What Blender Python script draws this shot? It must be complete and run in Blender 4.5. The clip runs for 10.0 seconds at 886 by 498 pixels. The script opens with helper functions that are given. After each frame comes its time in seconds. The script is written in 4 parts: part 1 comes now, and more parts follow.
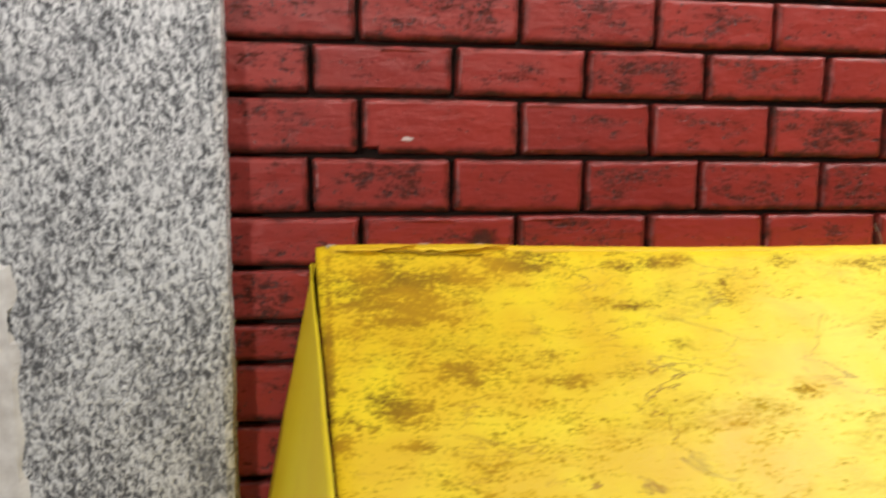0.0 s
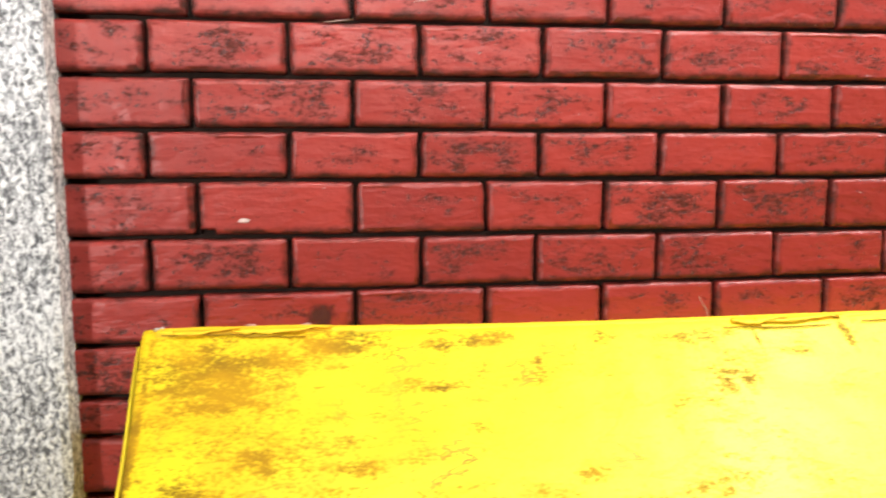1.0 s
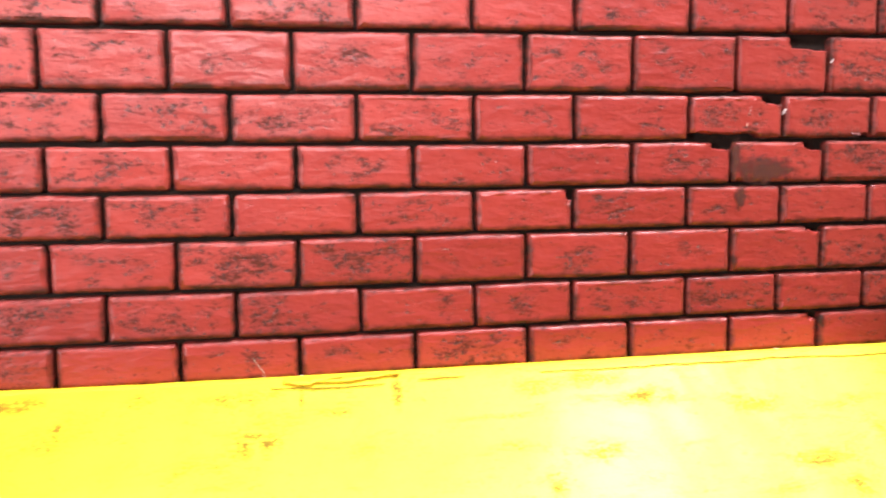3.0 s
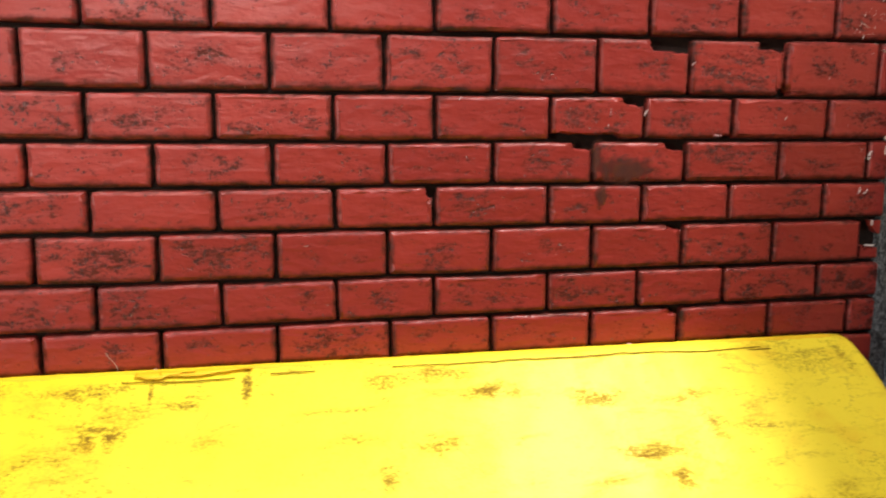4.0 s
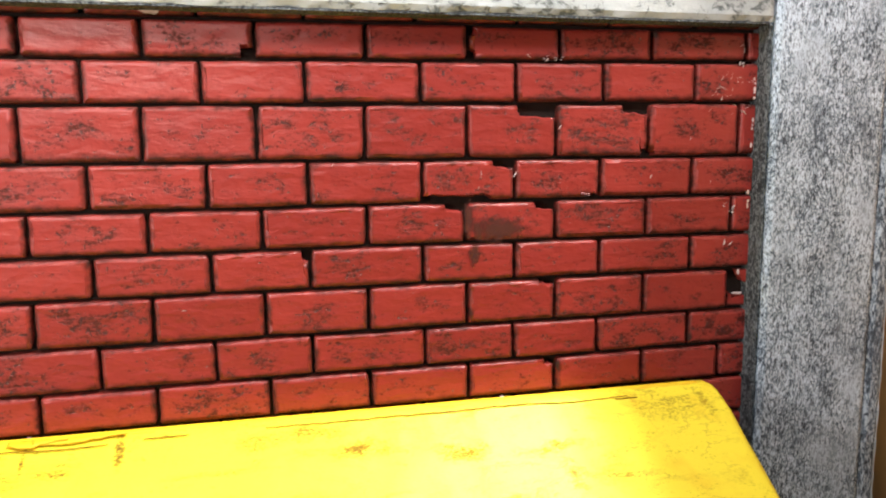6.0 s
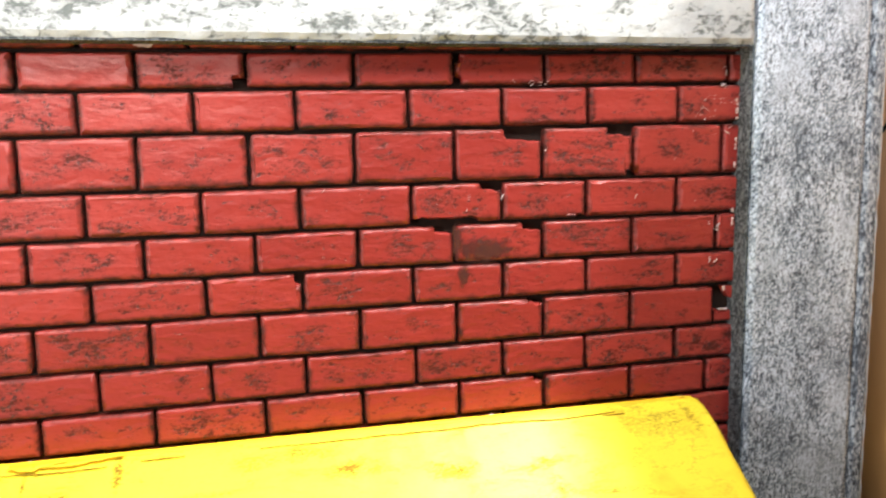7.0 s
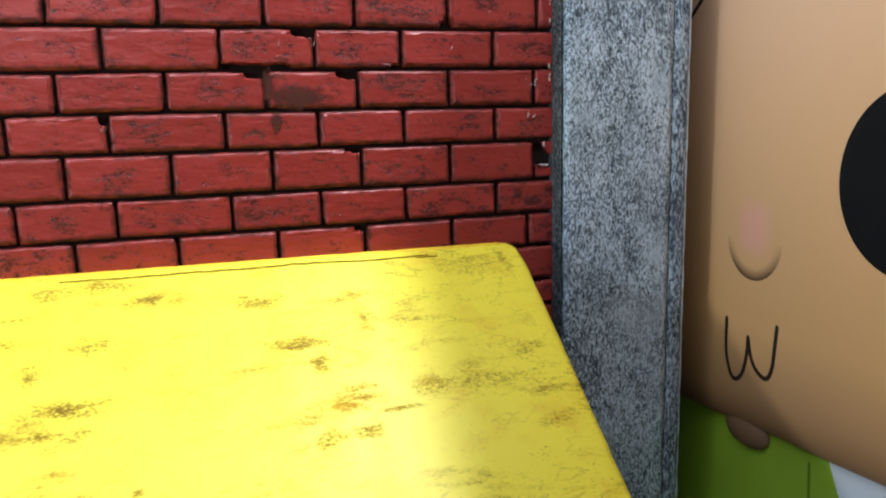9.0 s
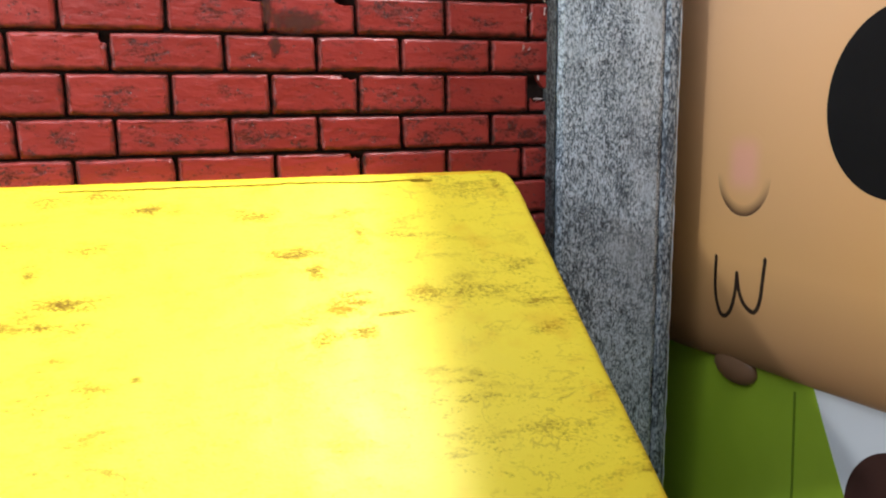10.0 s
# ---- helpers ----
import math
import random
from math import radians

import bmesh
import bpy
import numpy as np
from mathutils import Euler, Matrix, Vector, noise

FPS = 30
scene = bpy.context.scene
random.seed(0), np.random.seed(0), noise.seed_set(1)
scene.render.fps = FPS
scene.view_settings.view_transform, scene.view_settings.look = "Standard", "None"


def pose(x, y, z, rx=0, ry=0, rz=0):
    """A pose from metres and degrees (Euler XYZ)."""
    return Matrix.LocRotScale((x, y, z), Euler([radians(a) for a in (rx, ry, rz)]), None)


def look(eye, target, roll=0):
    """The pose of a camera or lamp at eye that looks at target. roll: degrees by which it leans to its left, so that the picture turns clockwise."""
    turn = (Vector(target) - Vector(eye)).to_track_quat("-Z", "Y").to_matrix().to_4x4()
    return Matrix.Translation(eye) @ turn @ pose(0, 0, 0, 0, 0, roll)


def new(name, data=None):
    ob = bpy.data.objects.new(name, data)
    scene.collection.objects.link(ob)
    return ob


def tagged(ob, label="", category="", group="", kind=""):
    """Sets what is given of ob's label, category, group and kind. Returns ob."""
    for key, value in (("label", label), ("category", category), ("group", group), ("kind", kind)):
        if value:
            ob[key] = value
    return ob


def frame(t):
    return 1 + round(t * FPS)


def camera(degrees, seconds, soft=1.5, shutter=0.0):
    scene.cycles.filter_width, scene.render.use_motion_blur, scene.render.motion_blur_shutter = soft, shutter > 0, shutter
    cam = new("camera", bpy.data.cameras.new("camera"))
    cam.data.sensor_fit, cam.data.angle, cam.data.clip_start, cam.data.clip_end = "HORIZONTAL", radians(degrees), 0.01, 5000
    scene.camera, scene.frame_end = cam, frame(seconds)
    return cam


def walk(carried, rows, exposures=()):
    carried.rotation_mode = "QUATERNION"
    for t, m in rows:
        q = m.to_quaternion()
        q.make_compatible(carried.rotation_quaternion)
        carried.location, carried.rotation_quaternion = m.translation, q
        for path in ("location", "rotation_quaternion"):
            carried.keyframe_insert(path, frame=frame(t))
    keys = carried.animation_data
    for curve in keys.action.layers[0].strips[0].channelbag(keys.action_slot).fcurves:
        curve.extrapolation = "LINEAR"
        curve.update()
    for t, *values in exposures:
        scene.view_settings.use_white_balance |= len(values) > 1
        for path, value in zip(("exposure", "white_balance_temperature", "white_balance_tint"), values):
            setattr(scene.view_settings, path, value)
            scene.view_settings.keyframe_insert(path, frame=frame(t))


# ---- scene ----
cam = camera(62.0, 10.0, soft=2.0, shutter=0.4)
PATH = [
    (0, (0.093, -1.176, 1.342), (0.366, 0.792, 1.108), -0.0),
    (0.2, (0.147, -1.195, 1.377), (0.421, 0.773, 1.152), -0.22),
    (0.5, (0.2, -1.216, 1.423), (0.465, 0.755, 1.211), -0.4),
    (0.8, (0.298, -1.234, 1.45), (0.565, 0.736, 1.227), -0.46),
    (1, (0.363, -1.245, 1.464), (0.625, 0.725, 1.241), -0.5),
    (1.2, (0.434, -1.254, 1.471), (0.696, 0.717, 1.255), -0.62),
    (1.5, (0.542, -1.278, 1.497), (0.812, 0.692, 1.275), -0.7),
    (1.8, (0.672, -1.312, 1.517), (0.944, 0.657, 1.295), -0.82),
    (2, (0.754, -1.316, 1.545), (1.035, 0.652, 1.327), -0.8),
    (2.2, (0.847, -1.314, 1.539), (1.131, 0.654, 1.328), -0.65),
    (2.5, (0.933, -1.326, 1.57), (1.239, 0.639, 1.351), -0.5),
    (2.8, (1.016, -1.345, 1.55), (1.327, 0.619, 1.335), -0.6),
    (3, (1.073, -1.358, 1.566), (1.394, 0.604, 1.341), -0.7),
    (3.2, (1.139, -1.355, 1.559), (1.455, 0.607, 1.338), -1.2),
    (4.3, (1.354, -1.45, 1.666), (1.728, 0.486, 1.331), 0.6),
    (4.5, (1.383, -1.456, 1.695), (1.763, 0.479, 1.358), 0.8),
    (4.8, (1.389, -1.464, 1.718), (1.774, 0.469, 1.383), 0.83),
    (5, (1.39, -1.473, 1.678), (1.785, 0.463, 1.367), 0.6),
    (5.2, (1.412, -1.492, 1.711), (1.818, 0.444, 1.41), 0.49),
    (5.5, (1.463, -1.483, 1.697), (1.881, 0.451, 1.407), 0.3),
    (5.7, (1.489, -1.495, 1.712), (1.915, 0.439, 1.43), -0.1),
    (6.8, (1.481, -1.519, 1.76), (1.916, 0.413, 1.475), -1.1),
    (7, (1.512, -1.543, 1.773), (1.937, 0.392, 1.501), -1.2),
    (7.2, (1.563, -1.578, 1.771), (1.993, 0.359, 1.524), -1.31),
    (7.5, (1.694, -1.596, 1.787), (2.134, 0.332, 1.486), -0.9),
    (7.8, (1.794, -1.626, 1.775), (2.258, 0.29, 1.435), -0.89),
    (8, (1.832, -1.636, 1.696), (2.305, 0.281, 1.378), -1.4),
    (8.2, (1.815, -1.647, 1.662), (2.3, 0.265, 1.334), -1.6),
    (8.5, (1.798, -1.664, 1.564), (2.311, 0.239, 1.228), -1.8),
    (8.8, (1.787, -1.669, 1.495), (2.316, 0.23, 1.162), -1.73),
    (9, (1.785, -1.689, 1.49), (2.328, 0.206, 1.148), -1.5),
    (9.2, (1.79, -1.706, 1.46), (2.327, 0.19, 1.122), -1.37),
    (9.5, (1.761, -1.726, 1.432), (2.312, 0.166, 1.089), -1.2),
    (9.8, (1.759, -1.732, 1.367), (2.313, 0.157, 1.012), -0.87),
    (10, (1.767, -1.74, 1.329), (2.324, 0.15, 0.983), -0.8),
]
EXPOSURES = [
    (0.0, -1.27, 6500, 10), (0.5, -0.68, 6500, 10), (1.0, -0.47, 6500, 10), (1.5, -0.37, 6400, 10), (2.0, 0.02, 5950, 10), (2.5, 0.14, 5900, 10), (3.0, 0.0, 5950, 10),
    (4.3, -1.07, 6800, 10), (5.0, -0.97, 6800, 10), (5.7, -0.62, 6600, 10), (6.8, -0.27, 6500, 10), (7.5, -0.15, 5900, 3),
    (8.0, -0.60, 4650, -6), (8.5, -1.15, 5000, -3), (9.0, -1.0, 5350, 2), (10.0, -0.72, 5850, 6),
]
walk(cam, [(t, look(eye, target, roll)) for t, eye, target, roll in PATH], EXPOSURES)

# ---- light, from lamps out of view: a long lamp above the opening in the ceiling, one lamp in front, a lamp along the wall, a narrow fill added on the wall ----
world = bpy.data.worlds.new("world")
world.use_nodes = True
world.node_tree.nodes["Background"].inputs[0].default_value = (0.75, 0.85, 1.0, 1)
world.node_tree.nodes["Background"].inputs[1].default_value = 0.3
scene.world = world


def area_lamp(name, place, target, size_x, size_y, watts, colour, turn=0, spread=180):
    data = bpy.data.lights.new(name, "AREA")
    data.shape, data.size, data.size_y, data.energy, data.color = "RECTANGLE", size_x, size_y, watts, colour
    data.spread = math.radians(spread)
    ob = new(name, data)
    ob.matrix_world = look(place, target) @ pose(0, 0, 0, 0, 0, turn)
    return tagged(ob, kind="structure")


area_lamp("skylight_lamp", (2.945, -0.70, 4.6), (2.1, -0.62, 0.5), 1.5, 0.045, 88, (1.0, 0.97, 0.92), spread=86)
area_lamp("front_lamp", (-1.64, -2.28, 1.72), (2.0, -0.2, 1.2), 0.26, 0.28, 94, (1.0, 0.96, 0.92))
area_lamp("room_lamp", (1.4, -0.72, 2.80), (1.4, -0.20, 1.2), 2.8, 0.3, 60, (0.94, 0.96, 1.0))
# added fill that brightens the upper west part of the brick wall
area_lamp("wall_fill", (0.40, -2.3, 2.75), (0.40, 0.0, 2.00), 1.7, 0.1, 6.6, (1.0, 0.97, 0.93), spread=42)


# ---- materials ----
def material(name, build, rough=0.6, spec=0.5):
    m = bpy.data.materials.new(name)
    m.use_nodes = True
    tree = m.node_tree
    bsdf = tree.nodes["Principled BSDF"]
    bsdf.inputs["Roughness"].default_value = rough
    bsdf.inputs["Specular IOR Level"].default_value = spec
    build(tree, bsdf)
    return m


def node(tree, kind, **values):
    n = tree.nodes.new(kind)
    for key, value in values.items():
        if key in n.inputs:
            n.inputs[key].default_value = value
    return n


def coords(tree, scale=(1, 1, 1), shift_by_object=False, output="Object"):
    c = tree.nodes.new("ShaderNodeTexCoord")
    m = tree.nodes.new("ShaderNodeMapping")
    m.inputs["Scale"].default_value = scale
    tree.links.new(c.outputs[output], m.inputs["Vector"])
    if shift_by_object:
        info = tree.nodes.new("ShaderNodeObjectInfo")
        mul = tree.nodes.new("ShaderNodeVectorMath")
        mul.operation = "SCALE"
        mul.inputs[0].default_value = (37.0, 51.0, 73.0)
        tree.links.new(info.outputs["Random"], mul.inputs["Scale"])
        tree.links.new(mul.outputs[0], m.inputs["Location"])
    return m.outputs[0]


def noise_tex(tree, vector, scale, detail=4.0, rough=0.55, distortion=0.0):
    n = node(tree, "ShaderNodeTexNoise", Scale=scale, Detail=detail, Roughness=rough, Distortion=distortion)
    tree.links.new(vector, n.inputs["Vector"])
    return n.outputs["Fac"]


def ramp(tree, fac, lo, hi, a=0.0, b=1.0):
    n = tree.nodes.new("ShaderNodeMapRange")
    n.inputs["From Min"].default_value, n.inputs["From Max"].default_value = lo, hi
    n.inputs["To Min"].default_value, n.inputs["To Max"].default_value = a, b
    tree.links.new(fac, n.inputs["Value"])
    return n.outputs[0]


def smooth_ramp(tree, fac, lo, hi, a, b):
    out = ramp(tree, fac, lo, hi, a, b)
    out.node.interpolation_type = "SMOOTHSTEP"
    return out


def math_node(tree, op, a, b):
    n = tree.nodes.new("ShaderNodeMath")
    n.operation = op
    for i, v in enumerate((a, b)):
        if isinstance(v, (int, float)):
            n.inputs[i].default_value = v
        else:
            tree.links.new(v, n.inputs[i])
    return n.outputs[0]


def mix(tree, fac, a, b):
    n = tree.nodes.new("ShaderNodeMix")
    n.data_type = "RGBA"
    if isinstance(fac, (int, float)):
        n.inputs["Factor"].default_value = fac
    else:
        tree.links.new(fac, n.inputs["Factor"])
    for key, v in (("A", a), ("B", b)):
        socket = [s for s in n.inputs if s.name == key and s.type == "RGBA"][0]
        if isinstance(v, tuple):
            socket.default_value = (*v, 1)
        else:
            tree.links.new(v, socket)
    return [s for s in n.outputs if s.type == "RGBA"][0]


def bump(tree, bsdf, height, strength, distance):
    n = node(tree, "ShaderNodeBump", Strength=strength, Distance=distance)
    tree.links.new(height, n.inputs["Height"])
    tree.links.new(n.outputs[0], bsdf.inputs["Normal"])


def axis_of(tree, vector, index):
    s = tree.nodes.new("ShaderNodeSeparateXYZ")
    tree.links.new(vector, s.inputs[0])
    return s.outputs[index]


def build_brick(tree, bsdf):
    v = coords(tree, shift_by_object=True)
    long_v = coords(tree, (1, 1, 1.9), shift_by_object=True)
    info = tree.nodes.new("ShaderNodeObjectInfo")
    chance = info.outputs["Random"]
    other = math_node(tree, "FRACT", math_node(tree, "MULTIPLY", chance, 7.31), 0)
    base = mix(tree, chance, (0.270, 0.025, 0.018), (0.345, 0.036, 0.026))
    base = mix(tree, ramp(tree, noise_tex(tree, v, 9, 3), 0.35, 0.75, 0, 0.55), base, (0.235, 0.021, 0.018))
    gen = coords(tree, output="Generated")
    gx, gz = axis_of(tree, gen, 0), axis_of(tree, gen, 2)
    dx = math_node(tree, "ABSOLUTE", math_node(tree, "SUBTRACT", gx, 0.5), 0)
    dz = math_node(tree, "ABSOLUTE", math_node(tree, "SUBTRACT", gz, 0.5), 0)
    # dark rub marks: clusters of small blots, on some bricks many, on others hardly any
    middle = ramp(tree, math_node(tree, "MAXIMUM", dx, dz), 0.20, 0.48, 0.03, -0.09)
    amount = ramp(tree, other, 0.0, 1.0, -0.13, 0.015)
    cluster = math_node(tree, "ADD", noise_tex(tree, long_v, 18, 3, 0.6, 0.4), math_node(tree, "ADD", middle, amount))
    blot = noise_tex(tree, long_v, 80, 4, 0.60, 0.5)
    fine = noise_tex(tree, v, 165, 3, 0.6, 0.3)
    spots = math_node(tree, "ADD", math_node(tree, "MULTIPLY", math_node(tree, "SUBTRACT", blot, 0.5), 1.0), math_node(tree, "MULTIPLY", math_node(tree, "SUBTRACT", fine, 0.5), 0.5))
    smoke = ramp(tree, math_node(tree, "ADD", cluster, spots), 0.51, 0.72, 0, 0.80)
    veil = ramp(tree, cluster, 0.44, 0.68, 0, 0.38)
    base = mix(tree, veil, base, (0.120, 0.019, 0.015))
    base = mix(tree, smoke, base, (0.056, 0.019, 0.013))
    pit = ramp(tree, math_node(tree, "ADD", noise_tex(tree, v, 120, 2, 0.5), ramp(tree, cluster, 0.35, 0.62, -0.09, 0.075)), 0.625, 0.67, 0, 0.85)
    base = mix(tree, pit, base, (0.06, 0.020, 0.018))
    # dark joint paint over the rims, broken by wear; the foot's extra dark is painted shade
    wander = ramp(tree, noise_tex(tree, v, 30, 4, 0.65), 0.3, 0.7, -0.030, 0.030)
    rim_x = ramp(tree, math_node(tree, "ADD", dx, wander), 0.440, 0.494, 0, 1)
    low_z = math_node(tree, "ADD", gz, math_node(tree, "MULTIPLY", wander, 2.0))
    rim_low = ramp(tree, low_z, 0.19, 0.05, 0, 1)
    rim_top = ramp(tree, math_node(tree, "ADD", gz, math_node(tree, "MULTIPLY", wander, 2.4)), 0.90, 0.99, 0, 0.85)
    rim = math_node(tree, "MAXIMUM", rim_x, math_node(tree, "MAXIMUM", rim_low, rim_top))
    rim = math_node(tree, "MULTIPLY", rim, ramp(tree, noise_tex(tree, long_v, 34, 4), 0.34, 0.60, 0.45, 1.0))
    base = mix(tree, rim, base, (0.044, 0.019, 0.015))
    # pale flecks of chipped paint, and thin broken pale lines along the upper rims
    fleck = ramp(tree, noise_tex(tree, v, 120, 2), 0.77, 0.80, 0, 0.6)
    base = mix(tree, fleck, base, (0.55, 0.33, 0.28))
    worn = math_node(tree, "MULTIPLY", ramp(tree, gz, 0.90, 0.96, 0, 1), ramp(tree, noise_tex(tree, long_v, 48, 4, 0.7), 0.58, 0.66, 0, 0.5))
    base = mix(tree, worn, base, (0.42, 0.15, 0.12))
    tree.links.new(base, bsdf.inputs["Base Color"])
    tree.links.new(ramp(tree, smoke, 0.0, 0.8, 0.40, 0.64), bsdf.inputs["Roughness"])
    tree.links.new(ramp(tree, math_node(tree, "MAXIMUM", smoke, rim), 0.0, 0.8, 0.5, 0.12), bsdf.inputs["Specular IOR Level"])
    strokes = noise_tex(tree, coords(tree, (0.55, 1, 2.4), shift_by_object=True), 60, 3, 0.55, 0.2)
    relief = math_node(tree, "ADD", math_node(tree, "MULTIPLY", noise_tex(tree, long_v, 22, 2, 0.45, 0.2), 1.5), math_node(tree, "MULTIPLY", strokes, 0.26))
    relief = math_node(tree, "ADD", relief, math_node(tree, "MULTIPLY", noise_tex(tree, v, 120, 2, 0.5), 0.16))
    relief = math_node(tree, "SUBTRACT", math_node(tree, "SUBTRACT", relief, math_node(tree, "MULTIPLY", pit, 0.38)), math_node(tree, "MULTIPLY", smoke, 0.10))
    bump(tree, bsdf, relief, 0.62, 0.0044)


def build_mortar(tree, bsdf):
    v = coords(tree)
    base = mix(tree, noise_tex(tree, v, 60, 4), (0.010, 0.008, 0.007), (0.040, 0.024, 0.019))
    tree.links.new(base, bsdf.inputs["Base Color"])
    bump(tree, bsdf, noise_tex(tree, v, 150, 4), 0.6, 0.003)


def granite(dark, mid, light, streak, size, skin=0.0, bare=0.54, vary=0.055):
    """Speckled stone: pale wormlike grains over a darker ground, with pits and barer patches."""
    def build(tree, bsdf):
        v = coords(tree, (1, 1, streak))
        worm_field = noise_tex(tree, v, 62 * size, 3, 0.55, 1.0)
        worm = ramp(tree, math_node(tree, "ABSOLUTE", math_node(tree, "SUBTRACT", worm_field, 0.52), 0), 0.012, 0.075, 1, 0)
        grain = noise_tex(tree, v, 150 * size, 3, 0.6, 0.7)
        patch = ramp(tree, noise_tex(tree, coords(tree, (1, 1, 0.6)), 8, 4, 0.6), 0.32, 0.68, -vary, vary)
        height = math_node(tree, "ADD", math_node(tree, "MULTIPLY", worm, 0.13), math_node(tree, "ADD", grain, patch))
        base = mix(tree, ramp(tree, height, 0.42, 0.54), dark, mid)
        base = mix(tree, ramp(tree, height, 0.54, 0.68), base, light)
        if skin:
            worn = ramp(tree, noise_tex(tree, coords(tree, (1, 1, 0.5)), 7, 5, 0.65, 0.4), bare, bare + 0.12, 0, skin)
            base = mix(tree, worn, base, tuple(0.6 * a + 0.4 * b for a, b in zip(mid, light)))
        stain = ramp(tree, noise_tex(tree, coords(tree, (1, 1, 0.4)), 16, 4), 0.54, 0.75, 0, 0.5)
        base = mix(tree, stain, base, tuple(0.7 * a + 0.3 * b for a, b in zip(dark, mid)))
        tree.links.new(base, bsdf.inputs["Base Color"])
        bump(tree, bsdf, height, 0.75, 0.006)
    return build


def build_beam(tree, bsdf):
    """Whitish worn stone with clusters of small grey pits."""
    v = coords(tree, (0.8, 1, 1.15))
    big = noise_tex(tree, coords(tree, (0.8, 1, 1.3)), 10, 5, 0.65, 0.4)
    spots = noise_tex(tree, v, 62, 5, 0.68, 0.7)
    pits = ramp(tree, math_node(tree, "ADD", spots, math_node(tree, "MULTIPLY", math_node(tree, "SUBTRACT", big, 0.5), 0.75)), 0.53, 0.66, 0, 0.85)
    base = mix(tree, noise_tex(tree, v, 34, 4, 0.6), (0.36, 0.37, 0.36), (0.52, 0.53, 0.515))
    base = mix(tree, ramp(tree, big, 0.46, 0.68, 0, 0.55), base, (0.25, 0.265, 0.26))
    base = mix(tree, pits, base, (0.09, 0.10, 0.092))
    tree.links.new(base, bsdf.inputs["Base Color"])
    bump(tree, bsdf, math_node(tree, "SUBTRACT", math_node(tree, "MULTIPLY", noise_tex(tree, v, 45, 4), 0.8), math_node(tree, "MULTIPLY", pits, 0.4)), 0.7, 0.006)


def build_smear(tree, bsdf):
    """Brown cement film, thick in the middle, thin and broken at its rim."""
    gen = coords(tree, output="Generated")
    dx = math_node(tree, "SUBTRACT", axis_of(tree, gen, 0), 0.5)
    dz = math_node(tree, "SUBTRACT", axis_of(tree, gen, 2), 0.5)
    r = math_node(tree, "SQRT", math_node(tree, "ADD", math_node(tree, "MULTIPLY", dx, dx), math_node(tree, "MULTIPLY", dz, dz)), 0)
    ragged = math_node(tree, "ADD", r, ramp(tree, noise_tex(tree, coords(tree), 70, 4, 0.65), 0.3, 0.7, -0.17, 0.17))
    tree.links.new(ramp(tree, ragged, 0.48, 0.20, 0, 0.60), bsdf.inputs["Alpha"])
    tree.links.new(mix(tree, noise_tex(tree, coords(tree), 90, 3), (0.060, 0.019, 0.013), (0.13, 0.040, 0.028)), bsdf.inputs["Base Color"])


# grime on the awning: x, y, half width, half depth, strength
STAINS_WEST = [
    (0.17, -0.165, 0.080, 0.036, 1.0), (0.18, -0.205, 0.070, 0.010, 1.0), (0.34, -0.125, 0.050, 0.016, 1.0), (0.26, -0.150, 0.070, 0.014, 0.8), (0.49, -0.193, 0.038, 0.009, 0.9), (0.58, -0.117, 0.032, 0.011, 0.9), (0.51, -0.135, 0.026, 0.009, 0.7),
    (0.66, -0.168, 0.010, 0.020, 0.8), (0.76, -0.119, 0.030, 0.010, 0.7), (0.24, -0.284, 0.018, 0.013, 0.9), (0.16, -0.324, 0.026, 0.016, 1.0), (0.09, -0.359, 0.012, 0.026, 1.0), (0.35, -0.268, 0.020, 0.009, 0.6),
    (0.46, -0.293, 0.032, 0.010, 0.5), (0.70, -0.323, 0.024, 0.009, 0.8), (0.55, -0.254, 0.016, 0.012, 0.4), (0.38, -0.299, 0.037, 0.009, 0.5), (0.18, -0.374, 0.024, 0.010, 0.5), (0.075, -0.27, 0.006, 0.13, 1.0),
]
STAINS_MIDDLE = [
    (1.03, -0.139, 0.0035, 0.020, 0.9), (1.19, -0.132, 0.007, 0.024, 1.0), (0.93, -0.207, 0.018, 0.014, 0.8), (0.99, -0.205, 0.014, 0.016, 0.8), (0.96, -0.192, 0.029, 0.0060, 0.8), (0.92, -0.128, 0.056, 0.010, 0.6),
    (1.08, -0.16, 0.028, 0.009, 0.6), (1.44, -0.140, 0.034, 0.014, 0.8), (1.54, -0.133, 0.060, 0.010, 0.7), (1.36, -0.186, 0.071, 0.0040, 0.7), (1.38, -0.235, 0.050, 0.009, 0.65), (1.62, -0.168, 0.046, 0.012, 0.9),
    (1.51, -0.250, 0.028, 0.012, 0.7), (1.43, -0.291, 0.018, 0.020, 0.7), (1.49, -0.361, 0.060, 0.012, 0.8), (1.49, -0.361, 0.020, 0.015, 1.0), (1.45, -0.405, 0.022, 0.009, 0.8), (1.51, -0.410, 0.022, 0.009, 0.7),
]
